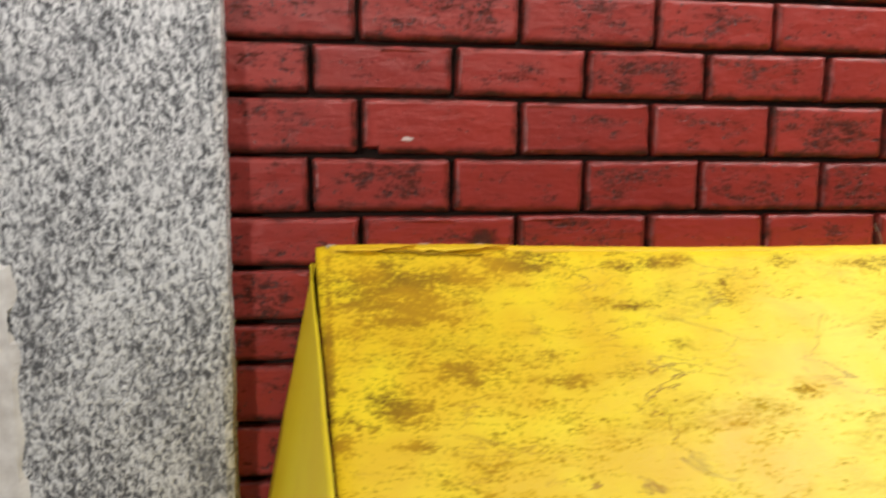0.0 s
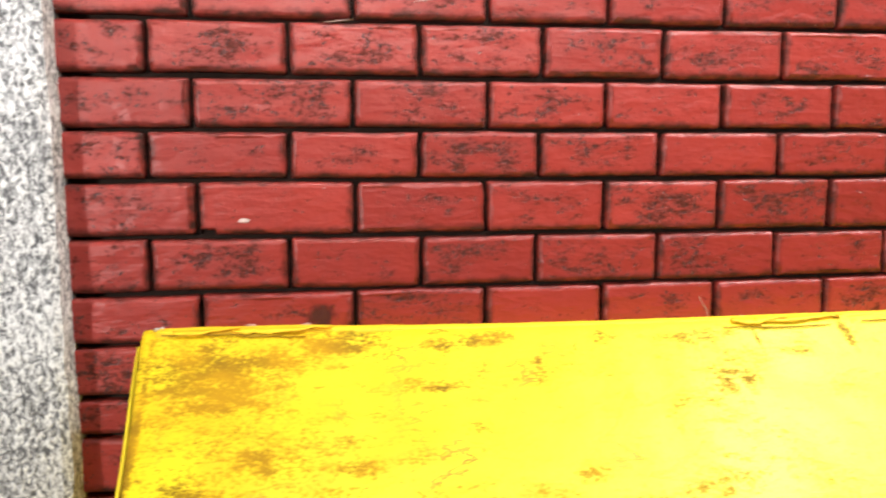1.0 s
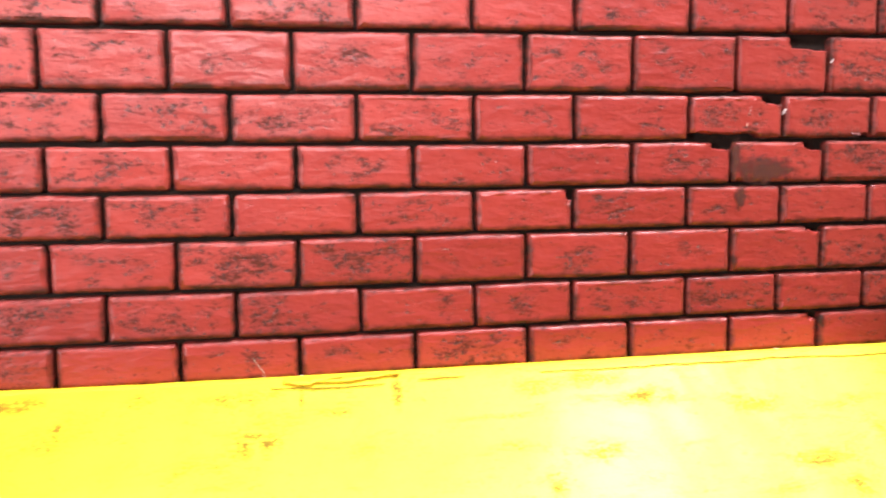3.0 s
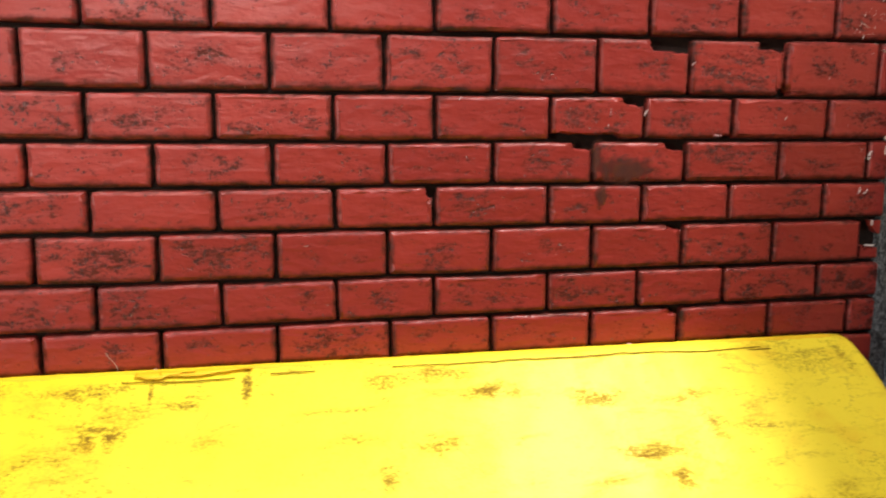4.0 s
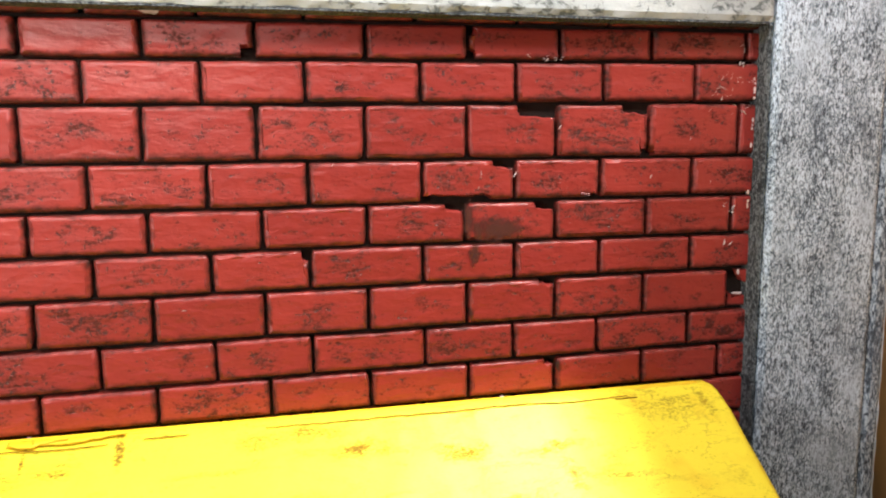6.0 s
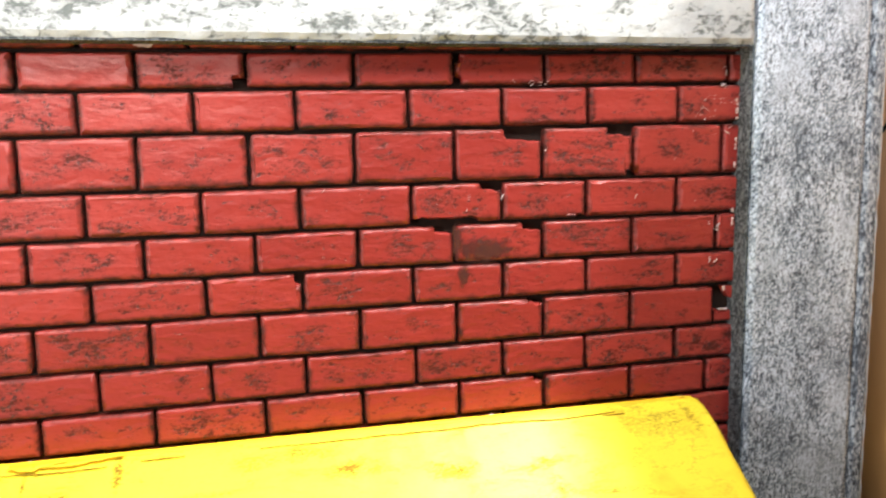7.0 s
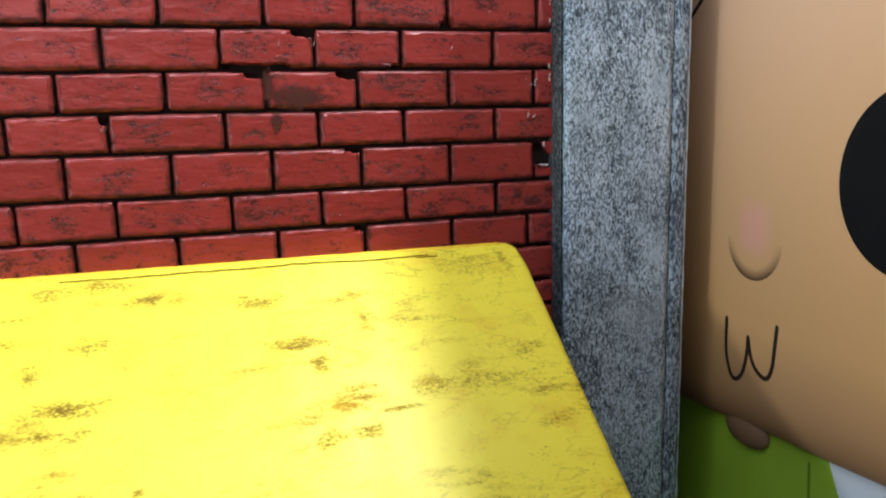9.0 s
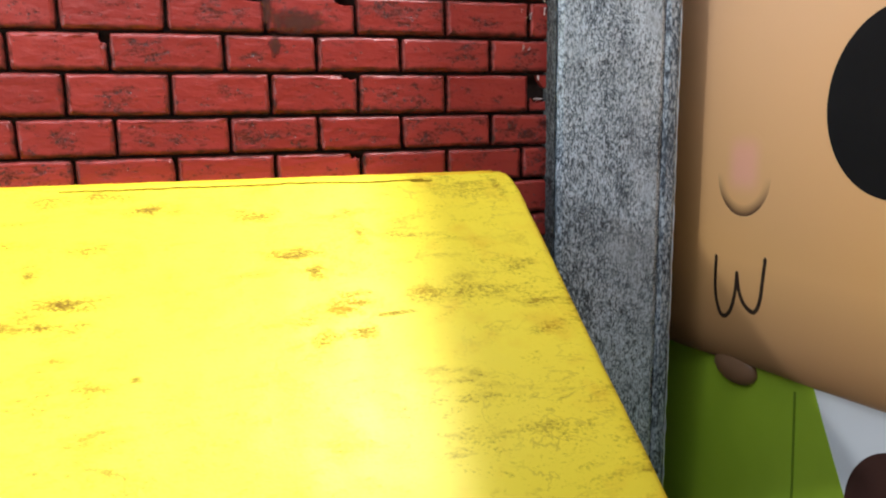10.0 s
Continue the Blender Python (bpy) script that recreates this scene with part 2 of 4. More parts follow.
STAINS_EAST = [
    (1.82, -0.192, 0.037, 0.015, 0.8), (1.89, -0.291, 0.042, 0.011, 1.0), (1.93, -0.335, 0.022, 0.012, 1.0), (1.98, -0.404, 0.042, 0.018, 0.9), (1.99, -0.459, 0.022, 0.014, 0.9), (1.93, -0.471, 0.027, 0.011, 0.8),
    (2.02, -0.242, 0.015, 0.039, 0.5), (2.37, -0.150, 0.014, 0.024, 0.6), (2.28, -0.145, 0.060, 0.018, 0.3), (2.14, -0.266, 0.044, 0.0050, 0.7), (2.34, -0.347, 0.030, 0.009, 0.4), (2.22, -0.403, 0.080, 0.012, 0.5),
    (2.13, -0.398, 0.030, 0.016, 0.6), (2.06, -0.433, 0.032, 0.0040, 0.8), (2.35, -0.487, 0.035, 0.010, 0.6), (2.17, -0.603, 0.032, 0.009, 0.4), (2.26, -0.660, 0.036, 0.009, 0.4), (1.61, -0.508, 0.008, 0.0050, 0.8),
]


def blob(tree, vector, x, y, rx, ry, strength):
    m = tree.nodes.new("ShaderNodeMapping")
    m.inputs["Location"].default_value = (-(x - 1.23) / rx, -y / ry, 0)
    m.inputs["Scale"].default_value = (1 / rx, 1 / ry, 0)
    tree.links.new(vector, m.inputs["Vector"])
    n = tree.nodes.new("ShaderNodeVectorMath")
    n.operation = "LENGTH"
    tree.links.new(m.outputs[0], n.inputs[0])
    return ramp(tree, n.outputs["Value"], 1.7, 0.35, 0, strength)


def build_vinyl(tree, bsdf):
    v = coords(tree)
    base = mix(tree, ramp(tree, noise_tex(tree, v, 5, 3), 0.3, 0.7), (0.85, 0.61, 0.010), (0.88, 0.68, 0.015))
    # paler but for the west end: blown-out light put into the colour
    base = mix(tree, ramp(tree, axis_of(tree, v, 0), -0.75, 0.1, 0, 0.85), base, (0.88, 0.70, 0.041))
    # grime: fine grains that gather into ragged stains
    grain = noise_tex(tree, coords(tree, (0.6, 1, 1)), 230, 3, 0.6, 0.2)
    fibre = noise_tex(tree, coords(tree, (0.38, 1, 1)), 52, 5, 0.7, 0.4)
    both = math_node(tree, "ADD", math_node(tree, "MULTIPLY", grain, 0.85), math_node(tree, "SUBTRACT", math_node(tree, "MULTIPLY", fibre, 0.85), 0.35))
    cloud = ramp(tree, noise_tex(tree, coords(tree, (0.45, 1, 1)), 6, 4, 0.6, 0.3), 0.35, 0.66, -0.06, 0.07)
    warp = node(tree, "ShaderNodeTexNoise", Scale=17.0, Detail=4.0, Roughness=0.65)
    tree.links.new(v, warp.inputs["Vector"])
    push = tree.nodes.new("ShaderNodeVectorMath")
    push.operation = "MULTIPLY_ADD"
    push.inputs[1].default_value, push.inputs[2].default_value = (0.10, 0.045, 0.0), (-0.05, -0.0225, 0.0)
    tree.links.new(warp.outputs["Color"], push.inputs[0])
    bent = tree.nodes.new("ShaderNodeVectorMath")
    tree.links.new(v, bent.inputs[0])
    tree.links.new(push.outputs[0], bent.inputs[1])
    stain = 0.0
    for row in STAINS_WEST + STAINS_MIDDLE + STAINS_EAST:
        b = blob(tree, v if min(row[2], row[3]) < 0.009 else bent.outputs[0], *row)
        stain = b if isinstance(stain, float) else math_node(tree, "MAXIMUM", stain, b)
    x = axis_of(tree, v, 0)
    dirt = math_node(tree, "ADD", math_node(tree, "ADD", both, cloud), math_node(tree, "MULTIPLY", stain, 0.25))
    dirt = math_node(tree, "ADD", dirt, math_node(tree, "MAXIMUM", ramp(tree, x, -0.45, -1.05, 0.0, 0.075), ramp(tree, x, 0.9, 1.1, 0.0, 0.02)))
    # rubbed streaks that run along the slope's width, besides the stains
    rub = ramp(tree, noise_tex(tree, coords(tree, (0.32, 1, 1)), 13, 4, 0.65, 0.4), 0.54, 0.69, 0, 0.75)
    film = math_node(tree, "MULTIPLY", math_node(tree, "MAXIMUM", stain, rub), ramp(tree, both, 0.34, 0.62, 0.12, 1.0))
    base = mix(tree, film, base, (0.31, 0.160, 0.007))
    mask = ramp(tree, dirt, 0.60, 0.80, 0, 0.85)
    mask = math_node(tree, "MULTIPLY", mask, ramp(tree, x, -0.4, 0.5, 1.0, 0.60))
    base = mix(tree, mask, base, (0.16, 0.088, 0.007))
    # fine creases that hold dirt
    fold = noise_tex(tree, coords(tree, (0.7, 1.5, 1)), 7, 5, 0.62, 0.5)
    fold = ramp(tree, math_node(tree, "ABSOLUTE", math_node(tree, "SUBTRACT", fold, 0.5), 0), 0.0, 0.013, 1, 0)
    held = math_node(tree, "MULTIPLY", ramp(tree, noise_tex(tree, v, 6, 3), 0.42, 0.62, 0, 0.9), ramp(tree, x, -0.2, -0.8, 0.45, 1.0))
    crease = math_node(tree, "MULTIPLY", fold, held)
    base = mix(tree, crease, base, (0.24, 0.12, 0.010))
    # orange stains, spread westwards to stand in for the duller light there
    west_tint = ramp(tree, x, -0.2, -0.95, -0.06, 0.16)
    blush = ramp(tree, math_node(tree, "ADD", noise_tex(tree, v, 9, 3), west_tint), 0.48, 0.72, 0, 0.48)
    base = mix(tree, blush, base, (0.72, 0.375, 0.008))
    tree.links.new(base, bsdf.inputs["Base Color"])
    tree.links.new(ramp(tree, dirt, 0.5, 0.7, 0.46, 0.7), bsdf.inputs["Roughness"])
    tree.links.new(ramp(tree, math_node(tree, "MAXIMUM", mask, film), 0.0, 0.6, 0.15, 0.0), bsdf.inputs["Coat Weight"])
    bsdf.inputs["Coat Roughness"].default_value = 0.33
    bsdf.inputs["Coat IOR"].default_value = 1.6
    weave = math_node(tree, "SUBTRACT", math_node(tree, "MULTIPLY", noise_tex(tree, v, 20, 4), 0.7), math_node(tree, "MULTIPLY", crease, 0.25))
    weave = math_node(tree, "ADD", weave, math_node(tree, "ADD", math_node(tree, "MULTIPLY", fibre, 0.35), math_node(tree, "MULTIPLY", grain, 0.22)))
    bump(tree, bsdf, weave, 0.45, 0.007)


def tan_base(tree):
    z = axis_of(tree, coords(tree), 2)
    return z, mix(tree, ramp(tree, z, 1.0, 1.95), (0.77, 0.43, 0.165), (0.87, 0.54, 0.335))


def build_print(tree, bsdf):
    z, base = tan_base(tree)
    # tan turns brown towards the foot: shade put into the colour
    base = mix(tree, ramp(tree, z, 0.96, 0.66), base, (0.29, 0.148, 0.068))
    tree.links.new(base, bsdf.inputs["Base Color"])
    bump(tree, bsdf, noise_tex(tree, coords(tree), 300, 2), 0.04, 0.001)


def build_oval(tree, bsdf):
    gen = coords(tree, output="Generated")
    y, z = axis_of(tree, gen, 1), axis_of(tree, gen, 2)
    dy = math_node(tree, "SUBTRACT", y, 0.5)
    dz = math_node(tree, "SUBTRACT", z, 0.5)
    r = math_node(tree, "SQRT", math_node(tree, "ADD", math_node(tree, "MULTIPLY", dy, dy), math_node(tree, "MULTIPLY", dz, dz)), 0)
    base = tan_base(tree)[1]
    # pink upright patch, soft edges
    py = smooth_ramp(tree, math_node(tree, "ABSOLUTE", dy, 0), 0.08, 0.38, 1, 0)
    pz = smooth_ramp(tree, math_node(tree, "ABSOLUTE", math_node(tree, "SUBTRACT", z, 0.60), 0), 0.10, 0.40, 1, 0)
    base = mix(tree, math_node(tree, "MULTIPLY", math_node(tree, "MULTIPLY", py, pz), 0.9), base, (0.86, 0.43, 0.295))
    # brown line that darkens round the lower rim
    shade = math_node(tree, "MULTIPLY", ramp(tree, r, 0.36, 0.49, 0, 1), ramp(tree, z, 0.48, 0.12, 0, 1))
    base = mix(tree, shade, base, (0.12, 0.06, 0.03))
    tree.links.new(base, bsdf.inputs["Base Color"])


def plain(colour, other, scale):
    def build(tree, bsdf):
        v = coords(tree)
        base = mix(tree, ramp(tree, noise_tex(tree, v, scale, 4), 0.3, 0.7), colour, other)
        tree.links.new(base, bsdf.inputs["Base Color"])
        bump(tree, bsdf, noise_tex(tree, v, scale * 12, 3), 0.1, 0.002)
    return build


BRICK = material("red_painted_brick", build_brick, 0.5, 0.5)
MORTAR = material("dark_joint", build_mortar, 0.9, 0.1)
STONE_PALE = material("pale_speckled_stone", granite((0.11, 0.111, 0.115), (0.435, 0.437, 0.442), (0.85, 0.85, 0.84), 0.62, 0.95, vary=0.05), 0.75, 0.3)
STONE_BEAM = material("white_worn_stone", build_beam, 0.75, 0.3)
STONE_GREY = material("grey_speckled_stone", granite((0.050, 0.063, 0.080), (0.305, 0.370, 0.440), (0.72, 0.80, 0.88), 0.48, 1.5, 0.55, 0.53, 0.085), 0.62, 0.45)
STONE_DARK = material("dark_grey_stone", granite((0.02, 0.022, 0.024), (0.06, 0.065, 0.068), (0.17, 0.18, 0.185), 0.6, 1.1), 0.8, 0.25)
STONE_EDGE = material("worn_grey_stone", granite((0.045, 0.055, 0.068), (0.19, 0.23, 0.28), (0.55, 0.61, 0.67), 0.35, 1.2), 0.7, 0.35)
STONE_RIM = material("pale_rim_stone", plain((0.34, 0.37, 0.40), (0.62, 0.65, 0.68), 45), 0.7, 0.3)
VINYL = material("yellow_vinyl", build_vinyl, 0.55, 0.14)
SIDE_VINYL = material("bright_yellow_vinyl", plain((0.84, 0.60, 0.014), (0.90, 0.70, 0.022), 9), 0.5, 0.35)
HEM = material("worn_yellow_hem", plain((0.80, 0.47, 0.012), (0.86, 0.58, 0.018), 14), 0.6, 0.3)
GRIME = material("brown_grime", plain((0.26, 0.15, 0.012), (0.44, 0.28, 0.02), 60), 0.8, 0.2)
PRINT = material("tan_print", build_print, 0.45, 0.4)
OVAL = material("pink_oval_print", build_oval, 0.45, 0.4)
BLACK = material("black_print", plain((0.008, 0.008, 0.009), (0.011, 0.011, 0.012), 8), 0.5, 0.15)
STROKE = material("brown_line_print", plain((0.022, 0.012, 0.008), (0.03, 0.016, 0.01), 20), 0.5, 0.3)
GREEN = material("green_print", plain((0.34, 0.49, 0.028), (0.40, 0.57, 0.036), 3), 0.45, 0.4)
SEAM = material("dark_green_print", plain((0.13, 0.22, 0.008), (0.15, 0.25, 0.01), 6), 0.45, 0.4)
# the board's tan, with the shade under it put into the colour
BUMP = material("shaded_tan_print", plain((0.20, 0.105, 0.055), (0.23, 0.12, 0.06), 5), 0.45, 0.4)
PALE = material("pale_grey_print", plain((0.80, 0.82, 0.85), (0.84, 0.86, 0.89), 3), 0.45, 0.4)
BROWN = material("dark_brown_print", plain((0.05, 0.02, 0.016), (0.07, 0.03, 0.022), 6), 0.45, 0.4)
PLASTER = material("grey_plaster", plain((0.36, 0.355, 0.34), (0.44, 0.435, 0.42), 4), 0.85, 0.25)
CREAM = material("cream_plaster", plain((0.62, 0.58, 0.54), (0.86, 0.83, 0.79), 34), 0.8, 0.3)
FLOOR = material("grey_floor", plain((0.22, 0.21, 0.20), (0.30, 0.29, 0.28), 5), 0.6, 0.4)
SMEAR = material("brown_cement", build_smear, 0.85, 0.2)
PEEL = material("pale_peel", plain((0.50, 0.36, 0.33), (0.66, 0.52, 0.48), 80), 0.8, 0.2)
PAPER = material("pale_scrap", plain((0.36, 0.20, 0.17), (0.52, 0.34, 0.29), 60), 0.85, 0.2)
LINT = material("grey_lint", plain((0.36, 0.33, 0.30), (0.50, 0.46, 0.42), 90), 0.95, 0.1)


# ---- builders ----
def mesh_from(name, bm, mats):
    me = bpy.data.meshes.new(name)
    bm.normal_update()
    bm.to_mesh(me)
    bm.free()
    for m in mats if isinstance(mats, (list, tuple)) else [mats]:
        me.materials.append(m)
    return me


def part(name, bm, mat, parent=None, label="", smooth=False):
    """One mesh object; its vertices are given in the world, its thing stands where its origin is."""
    if parent is not None:
        at = parent.matrix_world.translation
        for v in bm.verts:
            v.co -= at
    me = mesh_from(name, bm, mat)
    if smooth:
        for p in me.polygons:
            p.use_smooth = True
    ob = new(name, me)
    if parent is not None:
        ob.parent = parent
    if label:
        ob["label"] = label
    return ob


def base_of(name, x, y, z):
    ob = new(name)
    ob.location = (x, y, z)
    bpy.context.view_layer.update()
    return ob


def box(x0, x1, y0, y1, z0, z1, bevel=0.0):
    bm = bmesh.new()
    bmesh.ops.create_cube(bm, size=1, matrix=Matrix.Translation(((x0 + x1) / 2, (y0 + y1) / 2, (z0 + z1) / 2)) @ Matrix.Diagonal((x1 - x0, y1 - y0, z1 - z0, 1)))
    if bevel:
        bmesh.ops.bevel(bm, geom=bm.edges[:], offset=bevel, segments=2, affect="EDGES")
    return bm


def rough_block(x0, x1, y0, y1, z0, z1, step, wear, seed):
    """A block with a finely divided front (towards -y), whose edges are rounded and worn."""
    bm = bmesh.new()
    nx, nz = max(2, round((x1 - x0) / step)), max(2, round((z1 - z0) / step))
    grid = []
    for j in range(nz + 1):
        row = []
        for i in range(nx + 1):
            x, z = x0 + (x1 - x0) * i / nx, z0 + (z1 - z0) * j / nz
            n1 = noise.noise(Vector((x * 9, z * 9, seed)))
            n2 = noise.noise(Vector((x * 22, z * 22, seed + 5)))
            dx = min(x - x0, x1 - x, z - z0, z1 - z)
            y = y0 + 0.0012 * n2 + 0.002 * n1
            if dx < step * 0.9:
                y += 0.006 + 0.004 * n2
                if i in (0, nx):
                    x += wear * (0.5 * n1 + 0.5 * n2)
                if j in (0, nz):
                    z += wear * (0.5 * n1 + 0.5 * n2)
            row.append(bm.verts.new((x, y, z)))
        grid.append(row)
    for j in range(nz):
        for i in range(nx):
            bm.faces.new((grid[j][i], grid[j][i + 1], grid[j + 1][i + 1], grid[j + 1][i]))
    rim = [grid[0][i] for i in range(nx + 1)] + [grid[j][nx] for j in range(1, nz + 1)] + [grid[nz][i] for i in range(nx - 1, -1, -1)] + [grid[j][0] for j in range(nz - 1, 0, -1)]
    back = [bm.verts.new((v.co.x, y1, v.co.z)) for v in rim]
    for a in range(len(rim)):
        b = (a + 1) % len(rim)
        bm.faces.new((rim[b], rim[a], back[a], back[b]))
    bm.faces.new(back[::-1])
    bmesh.ops.recalc_face_normals(bm, faces=bm.faces[:])
    return bm


def slab(points, x_front, x_back):
    """A flat shape in the plane facing -x: points are (y, z)."""
    bm = bmesh.new()
    front = [bm.verts.new((x_front, y, z)) for y, z in points]
    back = [bm.verts.new((x_back, y, z)) for y, z in points]
    bm.faces.new(front)
    bm.faces.new(back[::-1])
    for a in range(len(points)):
        b = (a + 1) % len(points)
        bm.faces.new((front[b], front[a], back[a], back[b]))
    bmesh.ops.recalc_face_normals(bm, faces=bm.faces[:])
    return bm


def ellipse(cy, cz, ry, rz, n=64):
    return [(cy + ry * math.cos(2 * math.pi * a / n), cz + rz * math.sin(2 * math.pi * a / n)) for a in range(n)]


def stroke(points, width, x_front, x_back):
    """A line of even width through (y, z) points, with round ends."""
    pts = []
    for a in range(len(points) - 1):
        p0 = Vector(points[max(a - 1, 0)])
        p1, p2 = Vector(points[a]), Vector(points[a + 1])
        p3 = Vector(points[min(a + 2, len(points) - 1)])
        for s in range(8):
            u = s / 8
            pts.append(0.5 * (2 * p1 + (p2 - p0) * u + (2 * p0 - 5 * p1 + 4 * p2 - p3) * u * u + (3 * p1 - p0 - 3 * p2 + p3) * u ** 3))
    pts.append(Vector(points[-1]))
    left, right = [], []
    for a, p in enumerate(pts):
        d = (pts[min(a + 1, len(pts) - 1)] - pts[max(a - 1, 0)]).normalized()
        n = Vector((-d.y, d.x))
        left.append(p + n * width / 2)
        right.append(p - n * width / 2)
    bm = bmesh.new()
    lf = [bm.verts.new((x_front, p.x, p.y)) for p in left]
    rf = [bm.verts.new((x_front, p.x, p.y)) for p in right]
    lb = [bm.verts.new((x_back, p.x, p.y)) for p in left]
    rb = [bm.verts.new((x_back, p.x, p.y)) for p in right]
    for a in range(len(pts) - 1):
        bm.faces.new((lf[a], lf[a + 1], rf[a + 1], rf[a]))
        bm.faces.new((lf[a], lb[a], lb[a + 1], lf[a + 1]))
        bm.faces.new((rf[a + 1], rb[a + 1], rb[a], rf[a]))
    for end in (0, -1):
        centre = pts[end]
        d = (pts[end] - pts[1 if end == 0 else -2]).normalized()
        n = Vector((-d.y, d.x))
        fan = [bm.verts.new((x_front, *(centre + (n * math.cos(u) + d * math.sin(u)) * width / 2))) for u in (math.pi * k / 6 for k in range(7))]
        bm.faces.new(fan)
    bmesh.ops.recalc_face_normals(bm, faces=bm.faces[:])
    return bm


# ---- structure ----
tagged(part("floor", box(-2.6, 4.6, -4.6, 0.6, -0.12, 0.0), FLOOR), "grey smooth concrete floor of the hall", "floor", kind="structure")
# unseen; the opening is added so that its edge cuts the awning's light
ceiling = bmesh.new()
for x0, x1, y0, y1 in ((-2.6, 0.25, -4.6, 0.6), (2.59, 4.6, -4.6, 0.6), (0.25, 2.59, -4.6, -2.4), (0.25, 2.59, 0.02, 0.6)):
    bmesh.ops.create_cube(ceiling, size=1, matrix=Matrix.Translation(((x0 + x1) / 2, (y0 + y1) / 2, 3.05)) @ Matrix.Diagonal((x1 - x0, y1 - y0, 0.1, 1)))
tagged(part("ceiling", ceiling, PLASTER), "unseen grey-white plaster ceiling, its long opening added to shape the light", "ceiling", kind="structure")
for name, dims in (("wall_south", (-2.6, 4.6, -4.7, -4.6, 0, 3.0)), ("wall_west", (-2.7, -2.6, -4.6, 0.6, 0, 3.0)), ("wall_east", (4.6, 4.7, -4.6, 0.6, 0, 3.0)), ("wall_north", (-2.6, 4.6, 0.32, 0.42, 0, 3.0))):
    tagged(part(name, box(*dims), PLASTER), "plain pale grey plaster wall of the hall", "wall", kind="structure")

brick_wall = part("wall_brick", box(-0.30, 2.60, 0.016, 0.30, 0.0, 2.20), MORTAR)
tagged(brick_wall, "red brick wall with dark recessed joints and chipped bricks", "brick wall", kind="structure")

# stone frame round the brick field: two posts and a beam
post_left = part("stone_post", rough_block(-0.640, -0.076, -0.055, 0.31, 0.0, 2.20, 0.012, 0.003, 2.0), STONE_PALE)
tagged(post_left, "pale grey speckled stone post beside the brick wall", "stone post", "stone posts")
post_right = base_of("stone_post", 2.72, 0.12, 0.0)
tagged(post_right, "blue-grey speckled stone post with a raised edge strip", "stone post", "stone posts")
part("shaft", rough_block(2.565, 2.858, -0.055, 0.31, 0.0, 2.20, 0.012, 0.0045, 7.0), STONE_GREY, post_right)
# added dark strip: gives the post's side face its shade
part("joint_strip", rough_block(2.5545, 2.5635, -0.046, 0.03, 0.0, 1.985, 0.0045, 0.0015, 21.0), STONE_DARK, post_right, "dark grey strip for the post's shaded side face")
part("edge_strip", rough_block(2.8635, 2.906, -0.052, 0.20, 0.0, 2.20, 0.011, 0.003, 9.0), STONE_EDGE, post_right, "narrow stone strip with a dark seam")
part("worn_rim", rough_block(2.9045, 2.9085, -0.0535, 0.0, 0.0, 2.20, 0.011, 0.0008, 31.0), STONE_RIM, post_right, "pale rim of the stone post")
beam = part("stone_beam", rough_block(-0.070, 2.553, -0.060, 0.31, 1.986, 2.20, 0.012, 0.005, 4.0), STONE_BEAM)
# added dark strip: shade and grime of the beam's underside, as colour
part("joint_strip", box(-0.060, 2.545, -0.054, 0.013, 1.9810, 1.9856), STONE_DARK, beam, "dark strip for the shade and grime under the stone beam")
tagged(beam, "pale speckled stone beam with a rough chipped lower edge", "stone beam")
tagged(part("wall_above", box(-2.6, 3.03, -0.02, 0.30, 2.204, 3.0), PLASTER), "plain pale grey wall above the stone beam", "wall", kind="structure")
edge = rough_block(-0.66, -0.374, -0.060, 0.0, 0.0, 1.20, 0.010, 0.06, 12.0)
tagged(part("plaster_trim", edge, CREAM), "cream rough plaster edge beside the stone post", "trim", kind="structure")

# ---- printed side panel ----
PX = 3.030
side_panel = base_of("printed_panel", PX + 0.02, -0.45, 0.0)
tagged(side_panel, "tall tan printed panel in low relief with plain coloured shapes", "printed panel")
BX = 3.070
CHIN = [(-1.30, 0.826), (-1.165, 0.815), (-0.865, 0.750), (-0.615, 0.713), (-0.415, 0.695), (-0.215, 0.682), (-0.015, 0.661), (0.135, 0.647), (0.40, 0.640)]


def chin_height(y):
    for (y0, z0), (y1, z1) in zip(CHIN, CHIN[1:]):
        if y <= y1:
            return z0 + (z1 - z0) * (y - y0) / (y1 - y0)


def head_board():
    """The upper board: flat, with a foot that curves back under, and a thickness."""
    bm = bmesh.new()
    rows = []
    for i in range(61):
        y = -1.25 + 1.568 * i / 60
        foot = chin_height(y)
        column = [(PX, 2.60)] + [(PX + 0.036 * (1 - math.cos(k * math.pi / 24)), foot + 0.105 * (1 - math.sin(k * math.pi / 24))) for k in range(13)] + [(BX - 0.002, foot), (BX - 0.002, 2.60)]
        rows.append([bm.verts.new((x, y, z)) for x, z in column])
    count = len(rows[0])
    for a, b in zip(rows, rows[1:]):
        for k in range(count):
            bm.faces.new((a[k], a[(k + 1) % count], b[(k + 1) % count], b[k]))
    bm.faces.new(rows[0])
    bm.faces.new(rows[-1][::-1])
    bmesh.ops.recalc_face_normals(bm, faces=bm.faces[:])
    return bm


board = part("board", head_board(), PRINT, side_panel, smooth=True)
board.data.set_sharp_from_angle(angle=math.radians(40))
part("pale_field", box(BX, BX + 0.04, -1.25, 0.318, 0.0, 2.60), PALE, side_panel, "pale grey printed background field")
